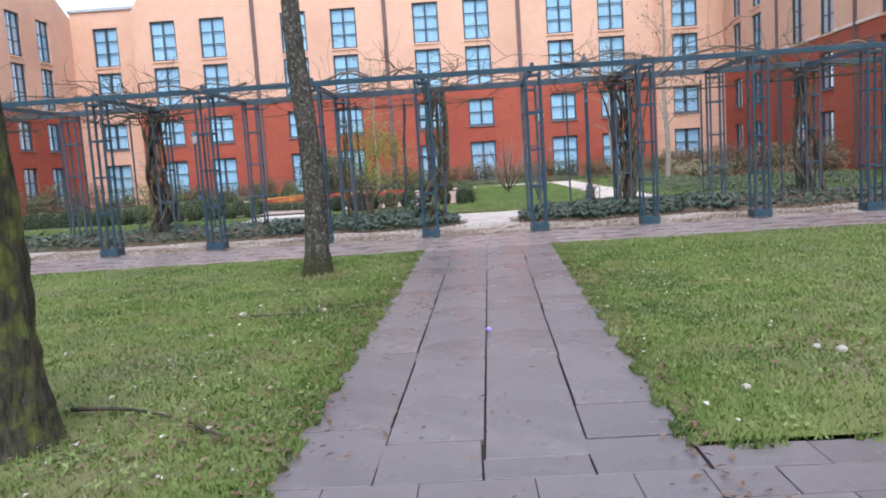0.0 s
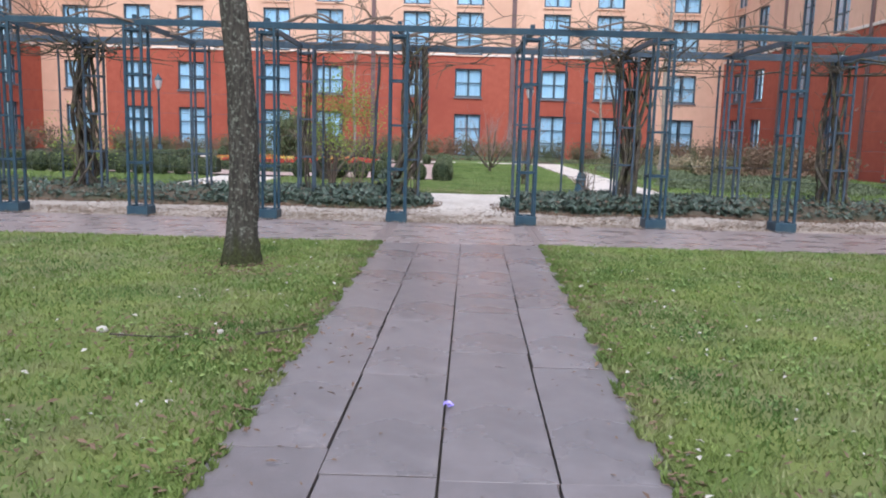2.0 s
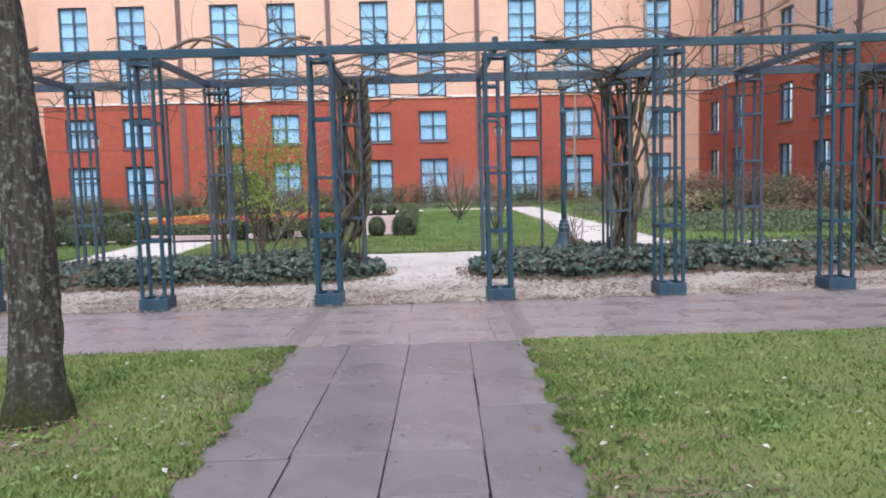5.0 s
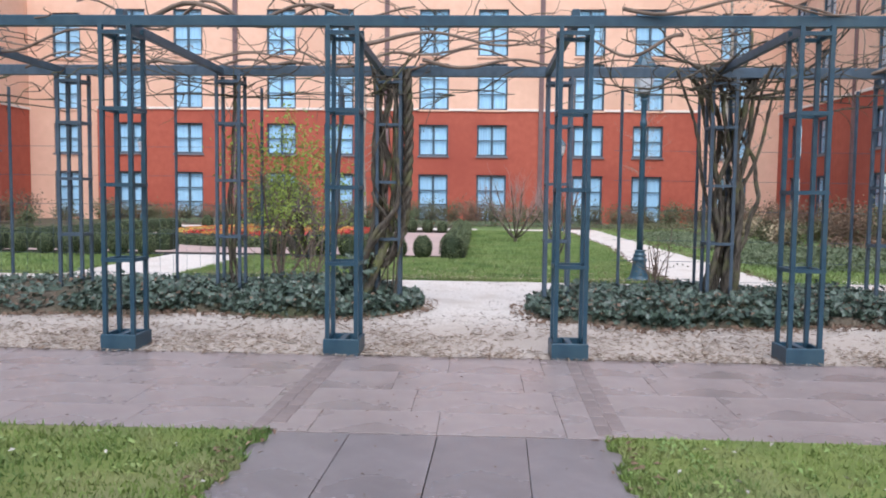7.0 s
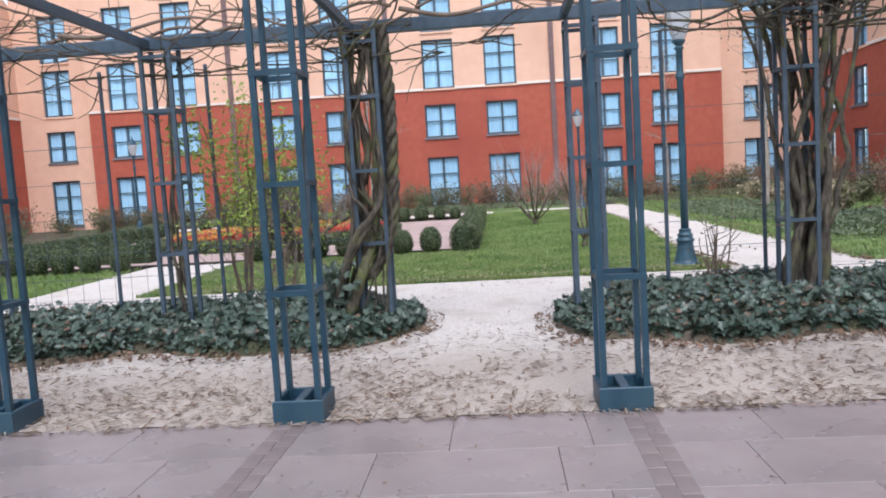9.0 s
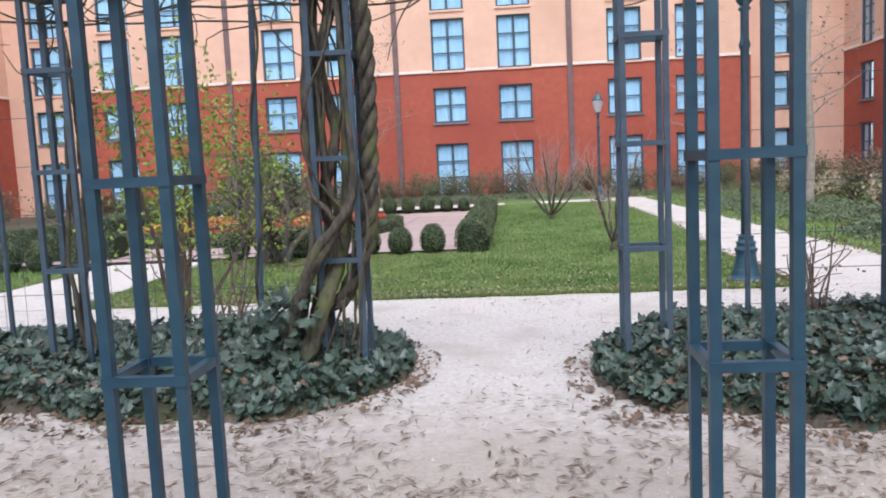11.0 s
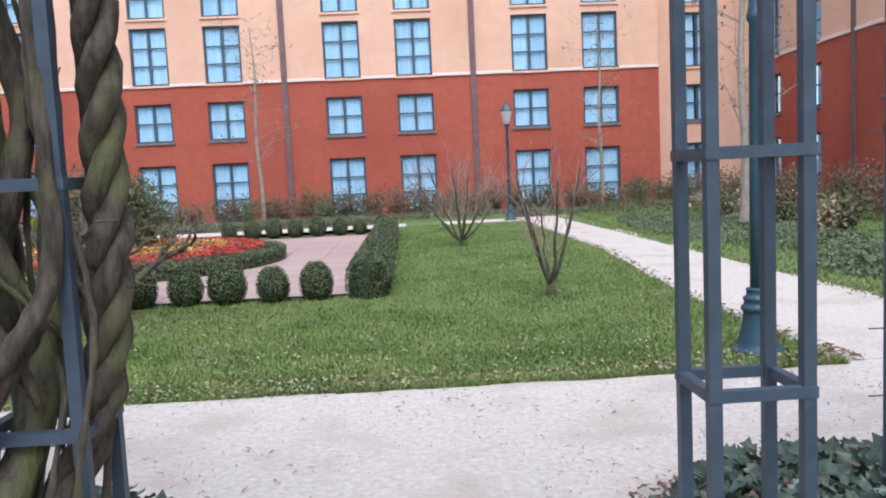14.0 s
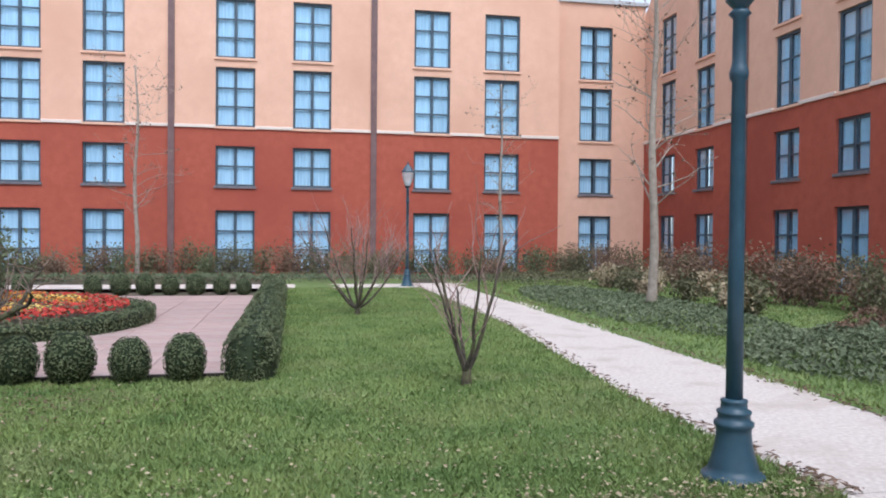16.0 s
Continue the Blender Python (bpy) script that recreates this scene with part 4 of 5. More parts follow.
def vase_shrub(x, y, h, spread, stems, twigs):
    s = thing("bare_shrub", "leafless vase-shaped shrub with rosy twigs in the green lawn", "shrub", "bare shrubs on the lawn")
    part("foot", Geo().tube([(x, y, -0.05), (x, y, 0.1), (x + 0.01, y, 0.22)], [0.075, 0.055, 0.05], 9), M_VINE, s, "", True)
    tw = Geo()
    for k in range(stems):
        a = 6.28 * k / stems + U(-0.35, 0.35)
        lean, hk = spread * U(0.55, 1.05), h * U(0.6, 1.0)
        bend = U(0.75, 1.05)
        pts = [Vector((x + math.cos(a) * lean * q ** bend + 0.03 * noise.noise((q * 5, k, 1)), y + math.sin(a) * lean * q ** bend + 0.03 * noise.noise((q * 5, k, 8)), 0.13 + hk * q ** 1.15)) for q in [i / 15 for i in range(16)]]
        part("branch", Geo().tube(pts, taper(0.027, 0.011, 16), 8), M_VINE, s, "", True)
        for _ in range(twigs):
            q = pts[rnd.randrange(5, 16)]
            t = wander(q, (math.cos(a) * 0.35 + U(-0.6, 0.6), math.sin(a) * 0.35 + U(-0.6, 0.6), 1), U(0.3, 0.95), 7, 0.2)
            tw.tube(t, taper(0.007, 0.0025, len(t)), 4)
            e = wander(t[3], (U(-1, 1), U(-1, 1), 0.8), U(0.15, 0.35), 4, 0.2)
            tw.tube(e, taper(0.004, 0.002, len(e)), 4)
    part("twig", tw, M_ROSETWIG, s)


vase_shrub(2.2, 25.55, 1.5, 0.5, 5, 8)
vase_shrub(1.63, 33.4, 1.75, 1.15, 10, 20)


def gnarled_shrub(x, y):
    """Old pruned stems with knobby ends and a mesh of crossing shoots."""
    s = thing("gnarled_shrub", "old knobby pruned shrub with crossing bare shoots", "shrub")
    shoots = Geo()
    for k in range(7):
        a = 6.28 * k / 7 + U(-0.3, 0.3)
        p = wander((x + 0.12 * math.cos(a), y + 0.12 * math.sin(a), -0.05), (math.cos(a) * 0.25, math.sin(a) * 0.25, 1), U(1.2, 1.8), 12, 0.2)
        part("stem", Geo().tube(p, [r * (1 + 0.3 * noise.noise((i * 0.8, k, 0))) for i, r in enumerate(taper(0.062, 0.03, len(p)))], 9), M_VINE, s, "", True)
        for _ in range(4):
            b = wander(p[rnd.randrange(4, 12)], (math.cos(a) * 0.6 + U(-0.7, 0.7), math.sin(a) * 0.6 + U(-0.7, 0.7), U(0.1, 1.0)), U(0.3, 0.7), 8, 0.35)
            part("limb", Geo().tube(b, taper(0.026, 0.012, len(b)), 7), M_VINE, s, "", True)
            for _ in range(9):
                t = wander(rnd.choice(b), (U(-1, 1), U(-1, 1), U(-0.2, 1)), U(0.25, 0.7), 6, 0.3)
                shoots.tube(t, taper(0.008, 0.003, len(t)), 4)
    part("shoot", shoots, M_TWIG, s)


gnarled_shrub(-3.5, 25.5)


def bare_tree(x, y, h, r, label, bark, limbs, leaf_n=0, first=0.35):
    t = thing("tree", label, "tree")
    n = 22 if r < 0.13 else 90
    pts = [(x + 0.05 * math.sin(11 * i / n) * h / 8, y + 0.04 * math.cos(9 * i / n) * h / 8, -0.05 + h * i / (n - 1)) for i in range(n)]
    flare = [r * (1 + 0.45 * math.exp(-p[2] / (1.2 * r))) * (1 - 0.75 * (i / (n - 1)) ** 1.3) for i, p in enumerate(pts)]
    g = Geo().tube(pts, flare, 14 if r < 0.13 else 64)
    if r > 0.13:
        def bark_relief(vx, vy, vz):
            k = abs(noise.noise((vx * 26, vy * 26, vz * 4.5))) + 0.5 * abs(noise.noise((vx * 60, vy * 60, vz * 14)))
            return 1 + 0.2 * (k - 0.3) + 0.1 * noise.noise((vx * 4, vy * 4, vz))
        g.v = [(x + (vx - x) * bark_relief(vx, vy, vz), y + (vy - y) * bark_relief(vx, vy, vz), vz) for vx, vy, vz in g.v]
    part("trunk", g, bark, t, "", True)
    lf = Geo()
    for k in range(limbs):
        lg = Geo()
        i = int(n * (first + (0.95 - first) * k / limbs))
        a = U(0, 6.28)
        b = wander(pts[min(i, n - 1)], (math.cos(a), math.sin(a), U(0.3, 1.1)), h * U(0.14, 0.26), 8, 0.2)
        lg.tube(b, taper(max(0.008, r * 0.28 * (1 - i / n)), 0.004, len(b)), 5)
        for _ in range(4):
            q = b[rnd.randrange(2, len(b))]
            w = wander(q, (U(-1, 1), U(-1, 1), U(0, 1)), h * U(0.05, 0.12), 5, 0.25)
            lg.tube(w, taper(0.006, 0.0025, len(w)), 4)
            for _ in range(leaf_n):
                e = rnd.choice(w)
                lf.leaf((e.x + U(-0.06, 0.06), e.y + U(-0.06, 0.06), e.z + U(-0.08, 0.02)), (U(-1, 1), U(-1, 1), U(-0.2, 1)), U(0.07, 0.12), U(0, 6.28))
        part("limb", lg, bark, t)
    if leaf_n:
        part("crown", lf, M_IVYDRY, t, "a few withered leaves")
    return t


bare_tree(-2.13, 10.75, 8.5, 0.152, "rough-barked tree with lichen and a mossy foot in the lawn", M_BARK, 12, first=0.6)
bare_tree(-2.66, 4.42, 8.5, 0.24, "moss-covered tree trunk in the lawn", M_MOSS, 12, first=0.6)
bare_tree(8.4, 33.8, 8.5, 0.11, "slender pale-barked bare tree in the planting bed", M_PALETWIG, 30, 2, 0.28)
bare_tree(-5.5, 48.0, 8.0, 0.09, "slender pale tree with withered leaves before the facade", M_PALETWIG, 26, 3, 0.3)
bare_tree(8.7, 48.3, 8.0, 0.08, "slender pale tree with withered leaves before the facade", M_PALETWIG, 22, 2, 0.3)

shrub("leafy_shrub", "loose shrub with fresh yellow-green leaves beside the pergola", -2.4, 19.15, 0.75, 2.45, 6, 2700, M_FRESH, 0.055, z0=1.05)
shrub("leafy_shrub", "loose shrub with fresh yellow-green leaves beside the pergola", -7.6, 19.3, 0.8, 1.6, 12, 1200, M_FRESH, 0.05)
shrub("evergreen_shrub", "dark dense evergreen shrub in the flower bed", BX, BY, 1.3, 1.9, 60, 12000, M_BOX, 0.1)
shrub("twiggy_shrub", "small rose bush with bare stems in the ivy", 2.9, 18.9, 0.5, 1.0, 9, 60, M_DULL, 0.04)
shrub("twiggy_shrub", "small bush with bare stems in the ivy", -1.9, 18.9, 0.5, 1.0, 9, 90, M_FRESH, 0.04)

# Planting along the facade and in the eastern beds.
kinds = [(M_DULL, "dull olive-green shrub in the planting bed"), (M_RUST, "russet-brown winter shrub in the planting bed"),
         (M_BOX, "dark green low shrub in the planting bed")]
x = -20.5
while x < 12.0:
    m, lab = kinds[rnd.choice((0, 0, 1, 2))]
    shrub("border_shrub", lab, x, U(46.5, 49.6), U(0.8, 1.2), U(0.7, 1.25), 12, 800, m, 0.1, group="border shrubs")
    x += U(0.5, 0.8)
for k in range(34):
    y = 27 + 23 * k / 33
    shrub("border_shrub", *(kinds[1][1], U(12.0, 14.6), y, U(0.7, 1.1), U(0.9, 1.5), 12, 560, M_RUST if k % 3 else M_DULL, 0.11), group="border shrubs")
for k in range(14):
    shrub("hydrangea", "dry pale-headed hydrangea clump in the planting bed", U(9.3, 12.0), U(32, 42), 0.55, 0.65, 9, 420, M_PALELEAF if k % 2 else M_DULL, 0.13, group="hydrangeas")
for k in range(16):
    shrub("border_shrub", kinds[0][1], U(-24.5, -17), U(27, 46), U(0.7, 1.1), U(0.8, 1.5), 12, 560, kinds[k % 3][0], 0.12, group="border shrubs")


def groundcover(name, cx, cy, rx, ry, h, n, m, label):
    g = Geo()
    for _ in range(n):
        a, r = U(0, 6.28), math.sqrt(U(0, 1))
        x, y = cx + rx * r * math.cos(a), cy + ry * r * math.sin(a)
        z = h * (1 - r ** 4) * (0.6 + 0.4 * noise.noise((x * 2.5, y * 2.5, 2))) + U(0, 0.1)
        g.leaf((x, y, z), (U(-1, 1), U(-1, 0.6), U(0.2, 1)), U(0.045, 0.095), U(0, 6.28), False, 1.3)
    tagged(part(name, g, m), label, "groundcover", kind="stuff")


groundcover("groundcover", 9.6, 26.3, 3.3, 2.6, 0.42, 15000, M_GREYLEAF, "grey-green low leafy groundcover beside the gravel")
groundcover("groundcover", 8.0, 34.5, 1.7, 6.5, 0.22, 10000, M_GREYLEAF, "grey-green low groundcover along the path")
groundcover("groundcover", 10.4, 27.9, 2.2, 1.0, 0.6, 2600, M_RUST, "russet dry perennials behind the groundcover")
groundcover("groundcover", -4.5, 45.2, 15, 1.4, 0.3, 9000, M_GREYLEAF, "low green planting before the facade")
groundcover("groundcover", 11.0, 45, 5, 3.5, 0.35, 6000, M_DULL, "low olive planting before the facade")


# ---- street lamps ----
def street_lamp():
    s = thing("street_lamp", "blue painted cast-iron lamp post with a pale lantern", "street lamp", "garden lamps")
    part("base", Geo().lathe([(0.215, -0.02), (0.215, 0.035), (0.2, 0.05), (0.17, 0.06), (0.165, 0.1), (0.15, 0.14), (0.125, 0.24), (0.115, 0.33),
                              (0.118, 0.36), (0.132, 0.375), (0.132, 0.4), (0.11, 0.415), (0.105, 0.45), (0.115, 0.46), (0.115, 0.475),
                              (0.09, 0.49), (0.085, 0.53), (0.09, 0.535), (0.09, 0.55), (0.06, 0.56)], 24), M_LAMP, s, "", True)
    part("pole", Geo().lathe([(0.058, 0.55), (0.052, 1.6), (0.046, 2.72), (0.06, 2.74), (0.066, 2.78), (0.054, 2.82), (0.048, 2.85), (0.045, 3.15), (0.075, 3.18), (0.05, 3.21)], 18), M_LAMP, s, "", True)
    holder = part("lantern_holder", Geo().lathe([(0.03, 3.2), (0.06, 3.23), (0.095, 3.27), (0.095, 3.3), (0.03, 3.3)], 12), M_LAMP, s)
    part("lantern_glass", Geo().lathe([(0.08, 3.3), (0.13, 3.4), (0.185, 3.62), (0.19, 3.7), (0.17, 3.74), (0.09, 3.74)], 8), M_LANTERN, holder, "frosted pale lantern glass")
    part("lantern_cap", Geo().lathe([(0.21, 3.74), (0.21, 3.765), (0.1, 3.93), (0.04, 4.0), (0.02, 4.02), (0.03, 4.06), (0.005, 4.1)], 6), M_LAMP, holder)
    return s


lamp = street_lamp()
lamp.location = (3.29, 22.03, 0)
copy_thing(lamp, Matrix.Translation((3.98, 42.5, 0)))
copy_thing(lamp, Matrix.Translation((-14.7, 42.5, 0)))


# ---- terrace chairs before the doors ----
def terrace_chair():
    c = thing("terrace_chair", "small dark metal terrace chair by the glass doors", "chair", "terrace chairs")
    part("seat", Geo().box(-0.22, -0.22, 0.43, 0.22, 0.22, 0.46, 0.01), M_DARKMETAL, c)
    part("backrest", Geo().box(-0.22, 0.2, 0.5, 0.22, 0.23, 0.88, 0.01), M_DARKMETAL, c)
    for x in (-0.2, 0.2):
        for y in (-0.2, 0.21):
            part("leg", Geo().tube([(x, y, -0.1), (x, y, 0.44 if y < 0 else 0.86)], 0.015, 6), M_DARKMETAL, c)
    return c


chair = terrace_chair()
chair.matrix_basis = pose(-2.9, 50.6, 0, 0, 0, 70)
for x, a in ((-1.7, -80), (0.3, 80), (1.5, -70), (10.3, -80), (6.0, 75)):
    copy_thing(chair, pose(x, 50.6, 0, 0, 0, a))


# ---- litter ----
def tufts(name, n, sample, label):
    g = Geo()
    for _ in range(n):
        x, y = sample()
        for _ in range(rnd.randrange(4, 10)):
            g.leaf((x + rnd.gauss(0, 0.06), y + rnd.gauss(0, 0.06), U(0.02, 0.05)), (U(-0.6, 0.6), U(-0.8, 0.4), 1), U(0.02, 0.045), U(0, 6.28))
    tagged(part(name, g, M_GRASS2), label, "clover", kind="stuff")


tufts("clover_front_east", 900, lambda: (U(1.3, 9), U(4.1, 12.7)), "small clover tufts in the short lawn")
tufts("clover_front_west", 900, lambda: (U(-9, -1.1), U(2.5, 12.6)), "small clover tufts in the short lawn")
tufts("clover_garden", 700, lambda: (U(-4.5, 3.6), U(21.7, 26)), "small clover tufts in the green lawn")
thatch = Geo()
for cx, cy, sx, sy, n in ((-1.9, 7.9, 0.8, 0.3, 320), (-1.7, 6.0, 0.5, 0.5, 160), (2.2, 5.5, 0.5, 0.3, 160), (-1.6, 4.4, 0.6, 0.4, 260), (1.6, 9.0, 0.3, 0.9, 140), (-2.1, 10.5, 0.35, 0.3, 260), (-3.3, 25.3, 0.7, 0.45, 700), (-2.2, 24.9, 0.8, 0.5, 400)):
    for _ in range(n):
        thatch.leaf((cx + rnd.gauss(0, sx), cy + rnd.gauss(0, sy), U(0.02, 0.045)), (U(-0.5, 0.5), U(-0.6, 0.4), 1), U(0.015, 0.04), U(0, 6.28), False, 1.8)
tagged(part("brown_thatch", thatch, M_IVYDRY), "brown dead leaves and thatch in worn lawn spots", "leaves", kind="stuff")
litter = Geo()
for _ in range(700):
    x, y = U(-4.5, 3.7), 21.55 + abs(rnd.gauss(0, 1.1))
    litter.leaf((x, y, U(0.03, 0.07)), (U(-0.5, 0.5), U(-0.5, 0.5), 1), U(0.025, 0.05), U(0, 6.28))
for _ in range(1500):
    x, y = U(-4.6, 3.7), 21.5 + abs(rnd.gauss(0, 0.22))
    litter.leaf((x, y, U(0.02, 0.06)), (U(-0.5, 0.5), U(-0.5, 0.5), 1), U(0.02, 0.05), U(0, 6.28))
for _ in range(420):
    x, y = U(-4, 3.5), U(22, 26)
    litter.leaf((x, y, U(0.04, 0.07)), (U(-0.5, 0.5), U(-0.5, 0.5), 1), U(0.02, 0.04), U(0, 6.28))
tagged(part("pale_fallen_leaves", litter, M_PALELEAF), "pale fallen leaf scraps on the grass edge", "leaves", kind="stuff")
scraps = Geo()
for _ in range(300):
    s = rnd.choice((-1, 1))
    y = U(3.0, 12.7)
    x = path_x(y) + s * (half_w(y) + abs(rnd.gauss(0, 1.6)))
    if s > 0 and y < 4:
        continue
    scraps.leaf((x, y, U(0.02, 0.045)), (U(-0.5, 0.5), U(-0.5, 0.5), 1), U(0.02, 0.055), U(0, 6.28))
tagged(part("pale_scraps", scraps, M_WHITE), "pale dry leaf scraps scattered on the lawn", "leaves", kind="stuff")
browns = Geo()
for _ in range(900):
    y = U(1.0, 12.8)
    s = rnd.choice((-1, 1))
    x = path_x(y) + s * (half_w(y) + rnd.gauss(0.03, 0.07))
    browns.leaf((x, y, U(0.012, 0.03)), (U(-0.4, 0.4), U(-0.4, 0.4), 1), U(0.02, 0.05), U(0, 6.28), False, 1.5)
straw = Geo()
for k in range(24000):
    x, y = U(-9, 9), 15.02 + abs(rnd.gauss(0, 1.1))
    if noise.noise((x * 1.3, y * 1.3, 4)) < U(-0.6, 0.3):
        continue
    (straw if k % 4 else browns).leaf((x, y, U(0.01, 0.022)), (U(-0.4, 0.4), U(-0.4, 0.4), 1), U(0.012, 0.034), U(0, 6.28), False, 2.8)
for k in range(2600):
    x, y = U(-7, 7), U(16.8, 21.5)
    if noise.noise((x * 0.9, y * 1.6, 9)) > U(-0.1, 0.4):
        straw.leaf((x, y, U(0.01, 0.02)), (U(-0.4, 0.4), U(-0.4, 0.4), 1), U(0.01, 0.03), U(0, 6.28), False, 2.2)
tagged(part("straw_litter", straw, M_STRAW), "pale straw and leaf crumbs on the gravel walk", "litter", kind="stuff")
tagged(part("brown_leaf_litter", browns, M_IVYDRY), "brown leaf crumbs along the path edges", "leaves", kind="stuff")
specks = Geo()
for _ in range(260):
    y = U(2.5, 14.8)
    x = path_x(y) + U(-0.95, 0.95)
    specks.leaf((x, y, U(0.004, 0.01)), (U(-0.3, 0.3), U(-0.3, 0.3), 1), U(0.008, 0.026), U(0, 6.28), False, 1.4)
for _ in range(120):
    specks.leaf((U(-5, 5), U(12.9, 15.1), U(0.004, 0.01)), (U(-0.3, 0.3), U(-0.3, 0.3), 1), U(0.01, 0.03), U(0, 6.28), False, 1.4)
tagged(part("path_crumbs", specks, M_IVYDRY), "small dark leaf crumbs on the slabs", "leaves", kind="stuff")
edges = Geo()
for _ in range(1600):
    y = 21.6 + 22 * rnd.random() ** 1.6
    x = GARDEN_EDGE(y) + rnd.gauss(0.05, 0.07) if rnd.random() < 0.5 else 5.72 + 0.03 * (y - 21.6) + rnd.gauss(0, 0.1)
    edges.leaf((x, y, U(0.012, 0.04)), (U(-0.5, 0.5), U(-0.5, 0.5), 1), U(0.02, 0.06), U(0, 6.28), False, 1.6)
tagged(part("path_edge_litter", edges, M_IVYDRY), "brown leaf litter along the gravel path edges", "leaves", kind="stuff")
pebbles = Geo()
for _ in range(6000):
    x, y = U(-6, 6), U(15.2, 21.5)
    s = U(0.003, 0.008)
    pebbles.add([(x - s, y - s, 0.0), (x + s, y - s * 0.7, 0.0), (x + s * 0.8, y + s, 0.0), (x - s, y + s * 0.8, 0.0), (x, y, 0.008 + s * 0.6)],
                [(0, 1, 4), (1, 2, 4), (2, 3, 4), (3, 0, 4)])
tagged(part("gravel_stones", pebbles, M_PEBBLE), "small pale stones on the gravel walk", "gravel", kind="stuff")


def fallen_branch(pts, r, label="thin fallen branch lying on the grass"):
    tagged(part("fallen_branch", Geo().tube(pts, taper(r, r * 0.4, len(pts)), 6), M_VINE, None, "", True), label, "branch", "fallen branches")


fallen_branch([(-2.5, 4.98, 0.04), (-2.25, 4.93, 0.05), (-2.05, 4.9, 0.04), (-1.8, 4.75, 0.035)], 0.016)
fallen_branch([(-1.6, 4.58, 0.035), (-1.5, 4.46, 0.04), (-1.38, 4.39, 0.03)], 0.013)
fallen_branch([(-1.25, 7.9, 0.035), (-1.05, 8.05, 0.04), (-0.9, 8.2, 0.03)], 0.009)
fallen_branch([(-2.2, 7.8, 0.035), (-1.95, 7.75, 0.04), (-1.7, 7.8, 0.03)], 0.008)


def stone(x, y, s):
    g = Geo().lathe([(s * 0.6, 0.0), (s, s * 0.4), (s * 0.8, s), (s * 0.2, s * 1.25)], 9)
    g.v = [(a * U(0.85, 1.15) + x, b * U(0.85, 1.15) + y, c) for a, b, c in g.v]
    tagged(part("stone", g, M_WHITE, None, "", True), "small white stone lying in the grass", "stone", "white stones")


for x, y, s in ((-2.32, 7.95, 0.04), (-1.52, 8.0, 0.028), (-2.4, 6.26, 0.02), (1.46, 4.8, 0.03), (2.3, 5.46, 0.04), (2.2, 5.6, 0.03), (-2.15, 7.85, 0.025)):
    stone(x, y, s)
petal = Geo()
for k in range(6):
    petal.leaf((0.06 + 0.015 * math.cos(k), 6.66 + 0.02 * math.sin(k), 0.012 + 0.004 * k), (U(-0.5, 0.5), -0.4, 1), 0.045, k * 1.1)
tagged(part("crocus_flower", petal, M_PURPLE), "small violet crocus flower dropped on the slabs", "flower")

# ---- paving slabs, last ----
paving = setting("pavement", Geo().box(-18, 15.06, -0.06, 18, 15.128, -0.035), M_JOINT, "dark wet concrete slab paving with open joints", "pavement")
SLABS = {}


def slab(x0, x1, y0, y1, skew=0.0, lift=0.0, parent=None, material=None, z=0.0, gap=0.01, end=None):
    """One slab with worn edges, sharing its mesh with alike slabs."""
    parent, material = parent or paving, material or M_SLAB
    w, d = round(x1 - x0 - gap, 3), round(y1 - y0 - (gap if end is None else end), 3)
    key = (w, d, round(skew, 3), material.name)
    if key not in SLABS:
        g = Geo().box(-w / 2, -d / 2, -0.05, w / 2, d / 2, 0, 0.0015)
        g.v = [(a + b * skew, b, c) for a, b, c in g.v]
        SLABS[key] = g.mesh("slab")
        SLABS[key].materials.append(material)
    o = part("slab", SLABS[key], material, parent)
    o.location = ((x0 + x1) / 2, (y0 + y1) / 2, z + lift)
    return o


# The path: four strips of long slabs with staggered cross joints; the few open ones are marked wide.
STRIPS = (((3.73, 0), (4.47, 1), (6.1, 0), (8.05, 0), (9.98, 1), (11.6, 0)),
          ((4.22, 1), (5.83, 1), (7.2, 0), (8.56, 0), (10.02, 0), (11.5, 0)),
          ((3.97, 0), (5.8, 0), (7.72, 0), (8.87, 1), (9.43, 0), (10.04, 0), (11.7, 0)),
          ((4.17, 1), (4.69, 1), (5.8, 0), (7.42, 1), (9.1, 1), (10.84, 0)))
for c, cuts in enumerate(STRIPS):
    for (y, wide), (y1, wide1) in zip(cuts, cuts[1:] + ((12.8, 0),)):
        ym = (y + y1) / 2
        hw = half_w(ym)
        a = path_x(ym) - hw + hw * c / 2
        w0, w1 = (0.016 if wide else 0.002) / 2, (0.016 if wide1 else 0.002) / 2
        slab(a, a + hw / 2, y + w0, y1 - w1, 0.027, U(-0.0015, 0.0015), gap=0.012 if y < 9.2 else 0.006, end=0.0)
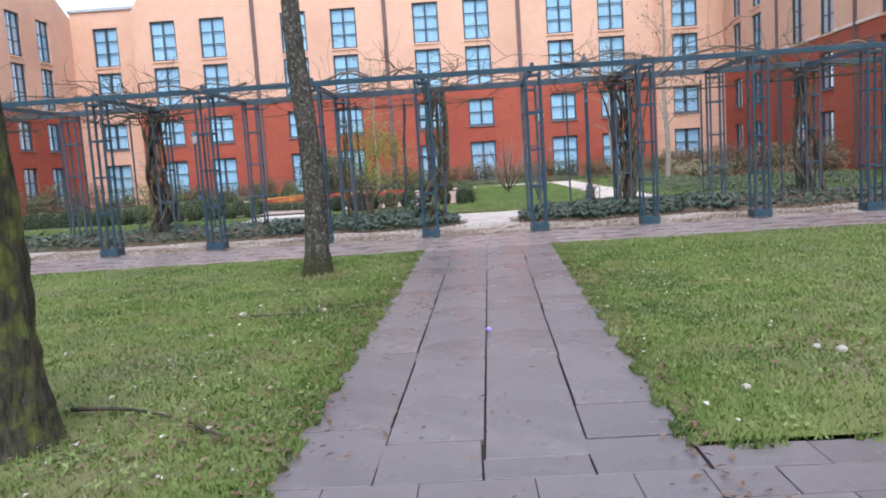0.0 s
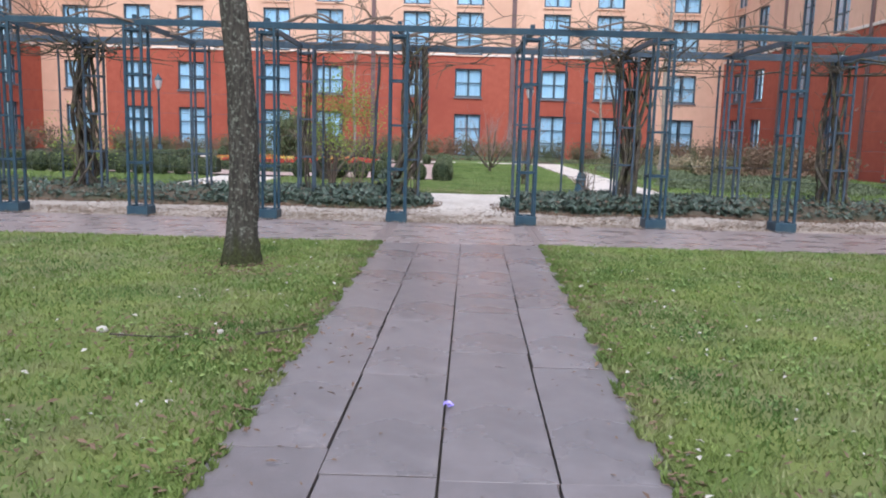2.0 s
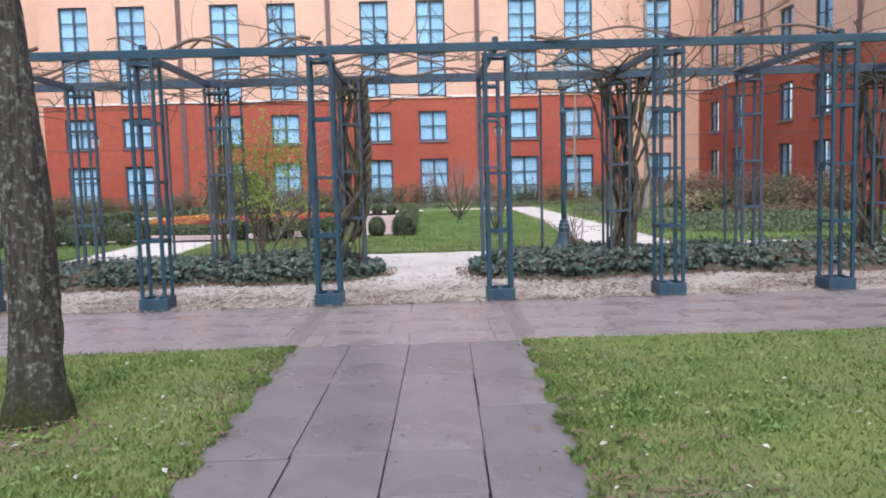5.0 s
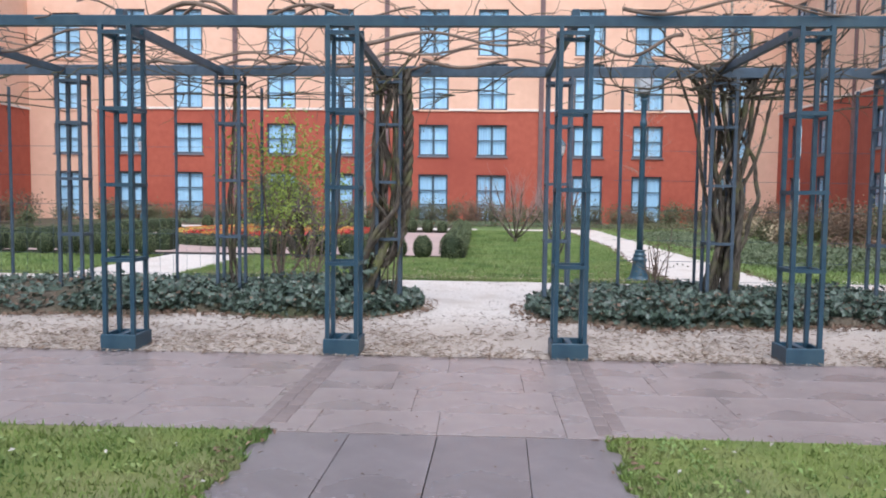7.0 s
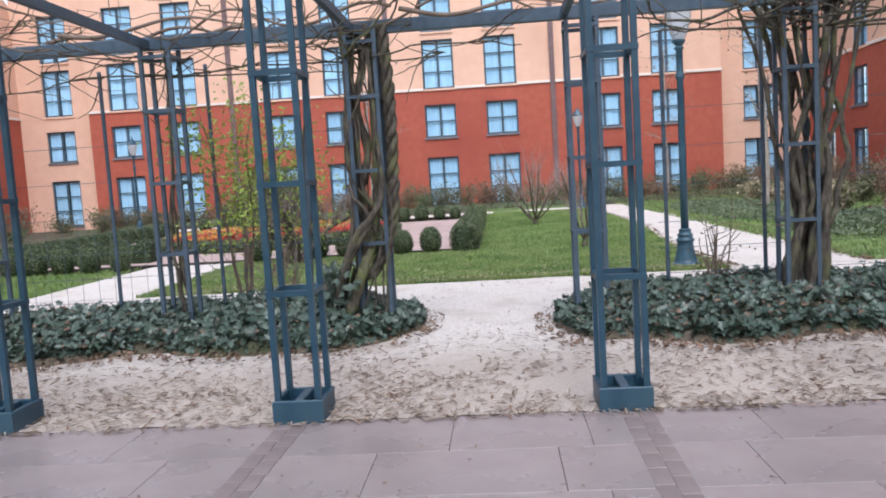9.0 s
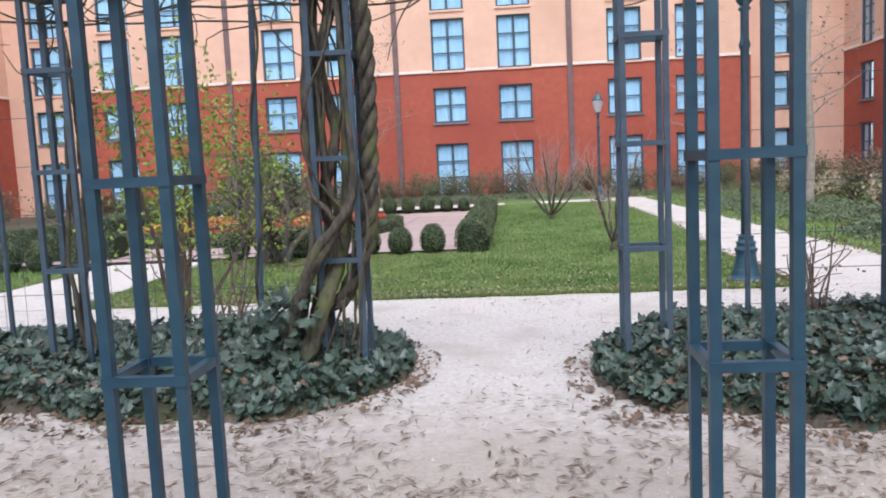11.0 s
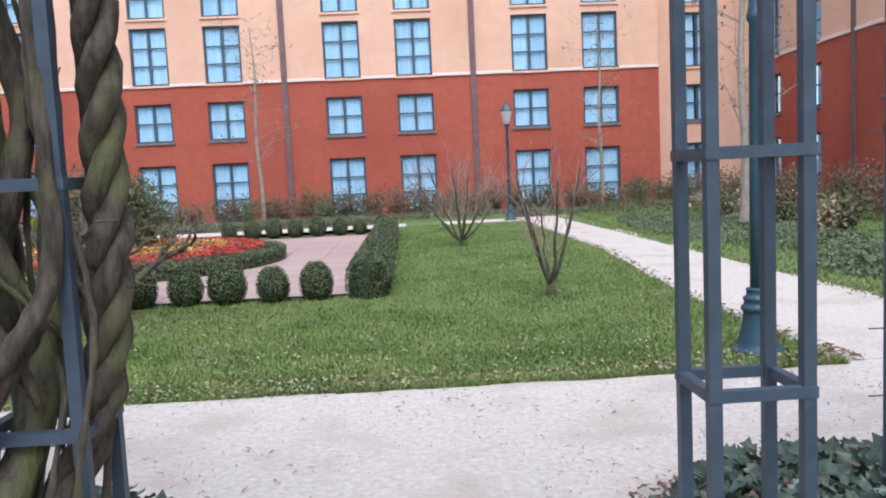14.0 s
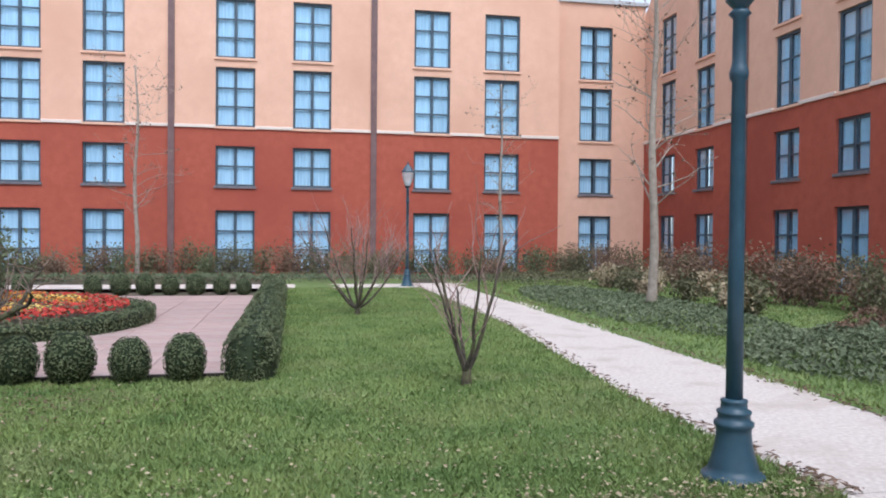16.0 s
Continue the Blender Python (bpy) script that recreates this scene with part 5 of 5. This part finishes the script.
# The small slabs where the walk begins, and the paving to the east of it.
rows_y = [3.73, 3.45, 3.1, 2.6, 2.1, 1.6, 1.1, 0.6, 0.1, -0.6, -1.4, -2.2]
for j in range(len(rows_y) - 1):
    x = -1.04
    while x < 9:
        w = rnd.choice((0.3, 0.42, 0.5, 0.5))
        slab(x, x + w, rows_y[j + 1], rows_y[j], 0, U(-0.002, 0.002), gap=rnd.choice((0.004, 0.013)), end=rnd.choice((0.003, 0.003, 0.014)))
        x += w
for c, (x0, y1) in enumerate(((-0.53, 4.22), (-0.04, 3.97), (0.45, 4.16))):
    slab(x0, x0 + 0.49, 3.73, y1, 0, 0)
x = 0.95
while x < 9:
    slab(x, x + 0.5, 3.73, 4.0, 0, U(-0.002, 0.002), gap=0.006, end=0.003)
    x += 0.5
for x0, x1, y0, y1 in ((8.9, 18, -3, 3.95), (-18, -10.3, 12.84, 15.1), (10.3, 18, 12.87, 15.1)):
    setting("pavement_far", Geo().box(x0, y0, -0.05, x1, y1, -0.004), M_CROSS if y0 > 12 else M_SLAB, "wet concrete paving beyond the walk", "pavement")
# The cross walk before the pergola.
for j, (y0, y1) in enumerate(((12.82, 13.32), (13.32, 13.9), (13.9, 14.5), (14.5, 15.12))):
    x = -11 + (0.4 if j % 2 else 0)
    while x < 11:
        w = rnd.choice((0.8, 1.0, 1.0, 1.2))
        slab(x, x + w, y0, y1, 0, 0, gap=0.003, end=0.002, material=M_CROSS)
        x += w
# Narrow brick strips let into the cross walk, in line with the path's edges.
brick_mesh = Geo().box(-0.047, -0.1, -0.03, 0.047, 0.1, 0, 0.003).mesh("brick")
brick_mesh.materials.append(M_BRICKPAVE)
for x0 in (-0.92, 1.24):
    for c in range(2):
        for k in range(10):
            o = part("brick", brick_mesh, M_BRICKPAVE, paving)
            o.location = (x0 + 0.1 * c + 0.004 * k, 12.98 + 0.21 * k + 0.1 * c, 0.0045)
# Pink slabs of the square, left out under the flower bed.
pw = (PX1 - PX0) / 12
pd = (PY1 - PY0 - 0.06) / 13
for i in range(12):
    for j in range(13):
        x, y = PX0 + pw * i, PY0 + 0.06 + pd * j
        if max(math.hypot(x + a * pw - BX, y + b * pd - BY) for a in (0, 1) for b in (0, 1)) > BR - 0.3:
            slab(x, x + pw, y, y + pd, 0, U(-0.002, 0.002), plaza, M_PLAZA, 0.03)
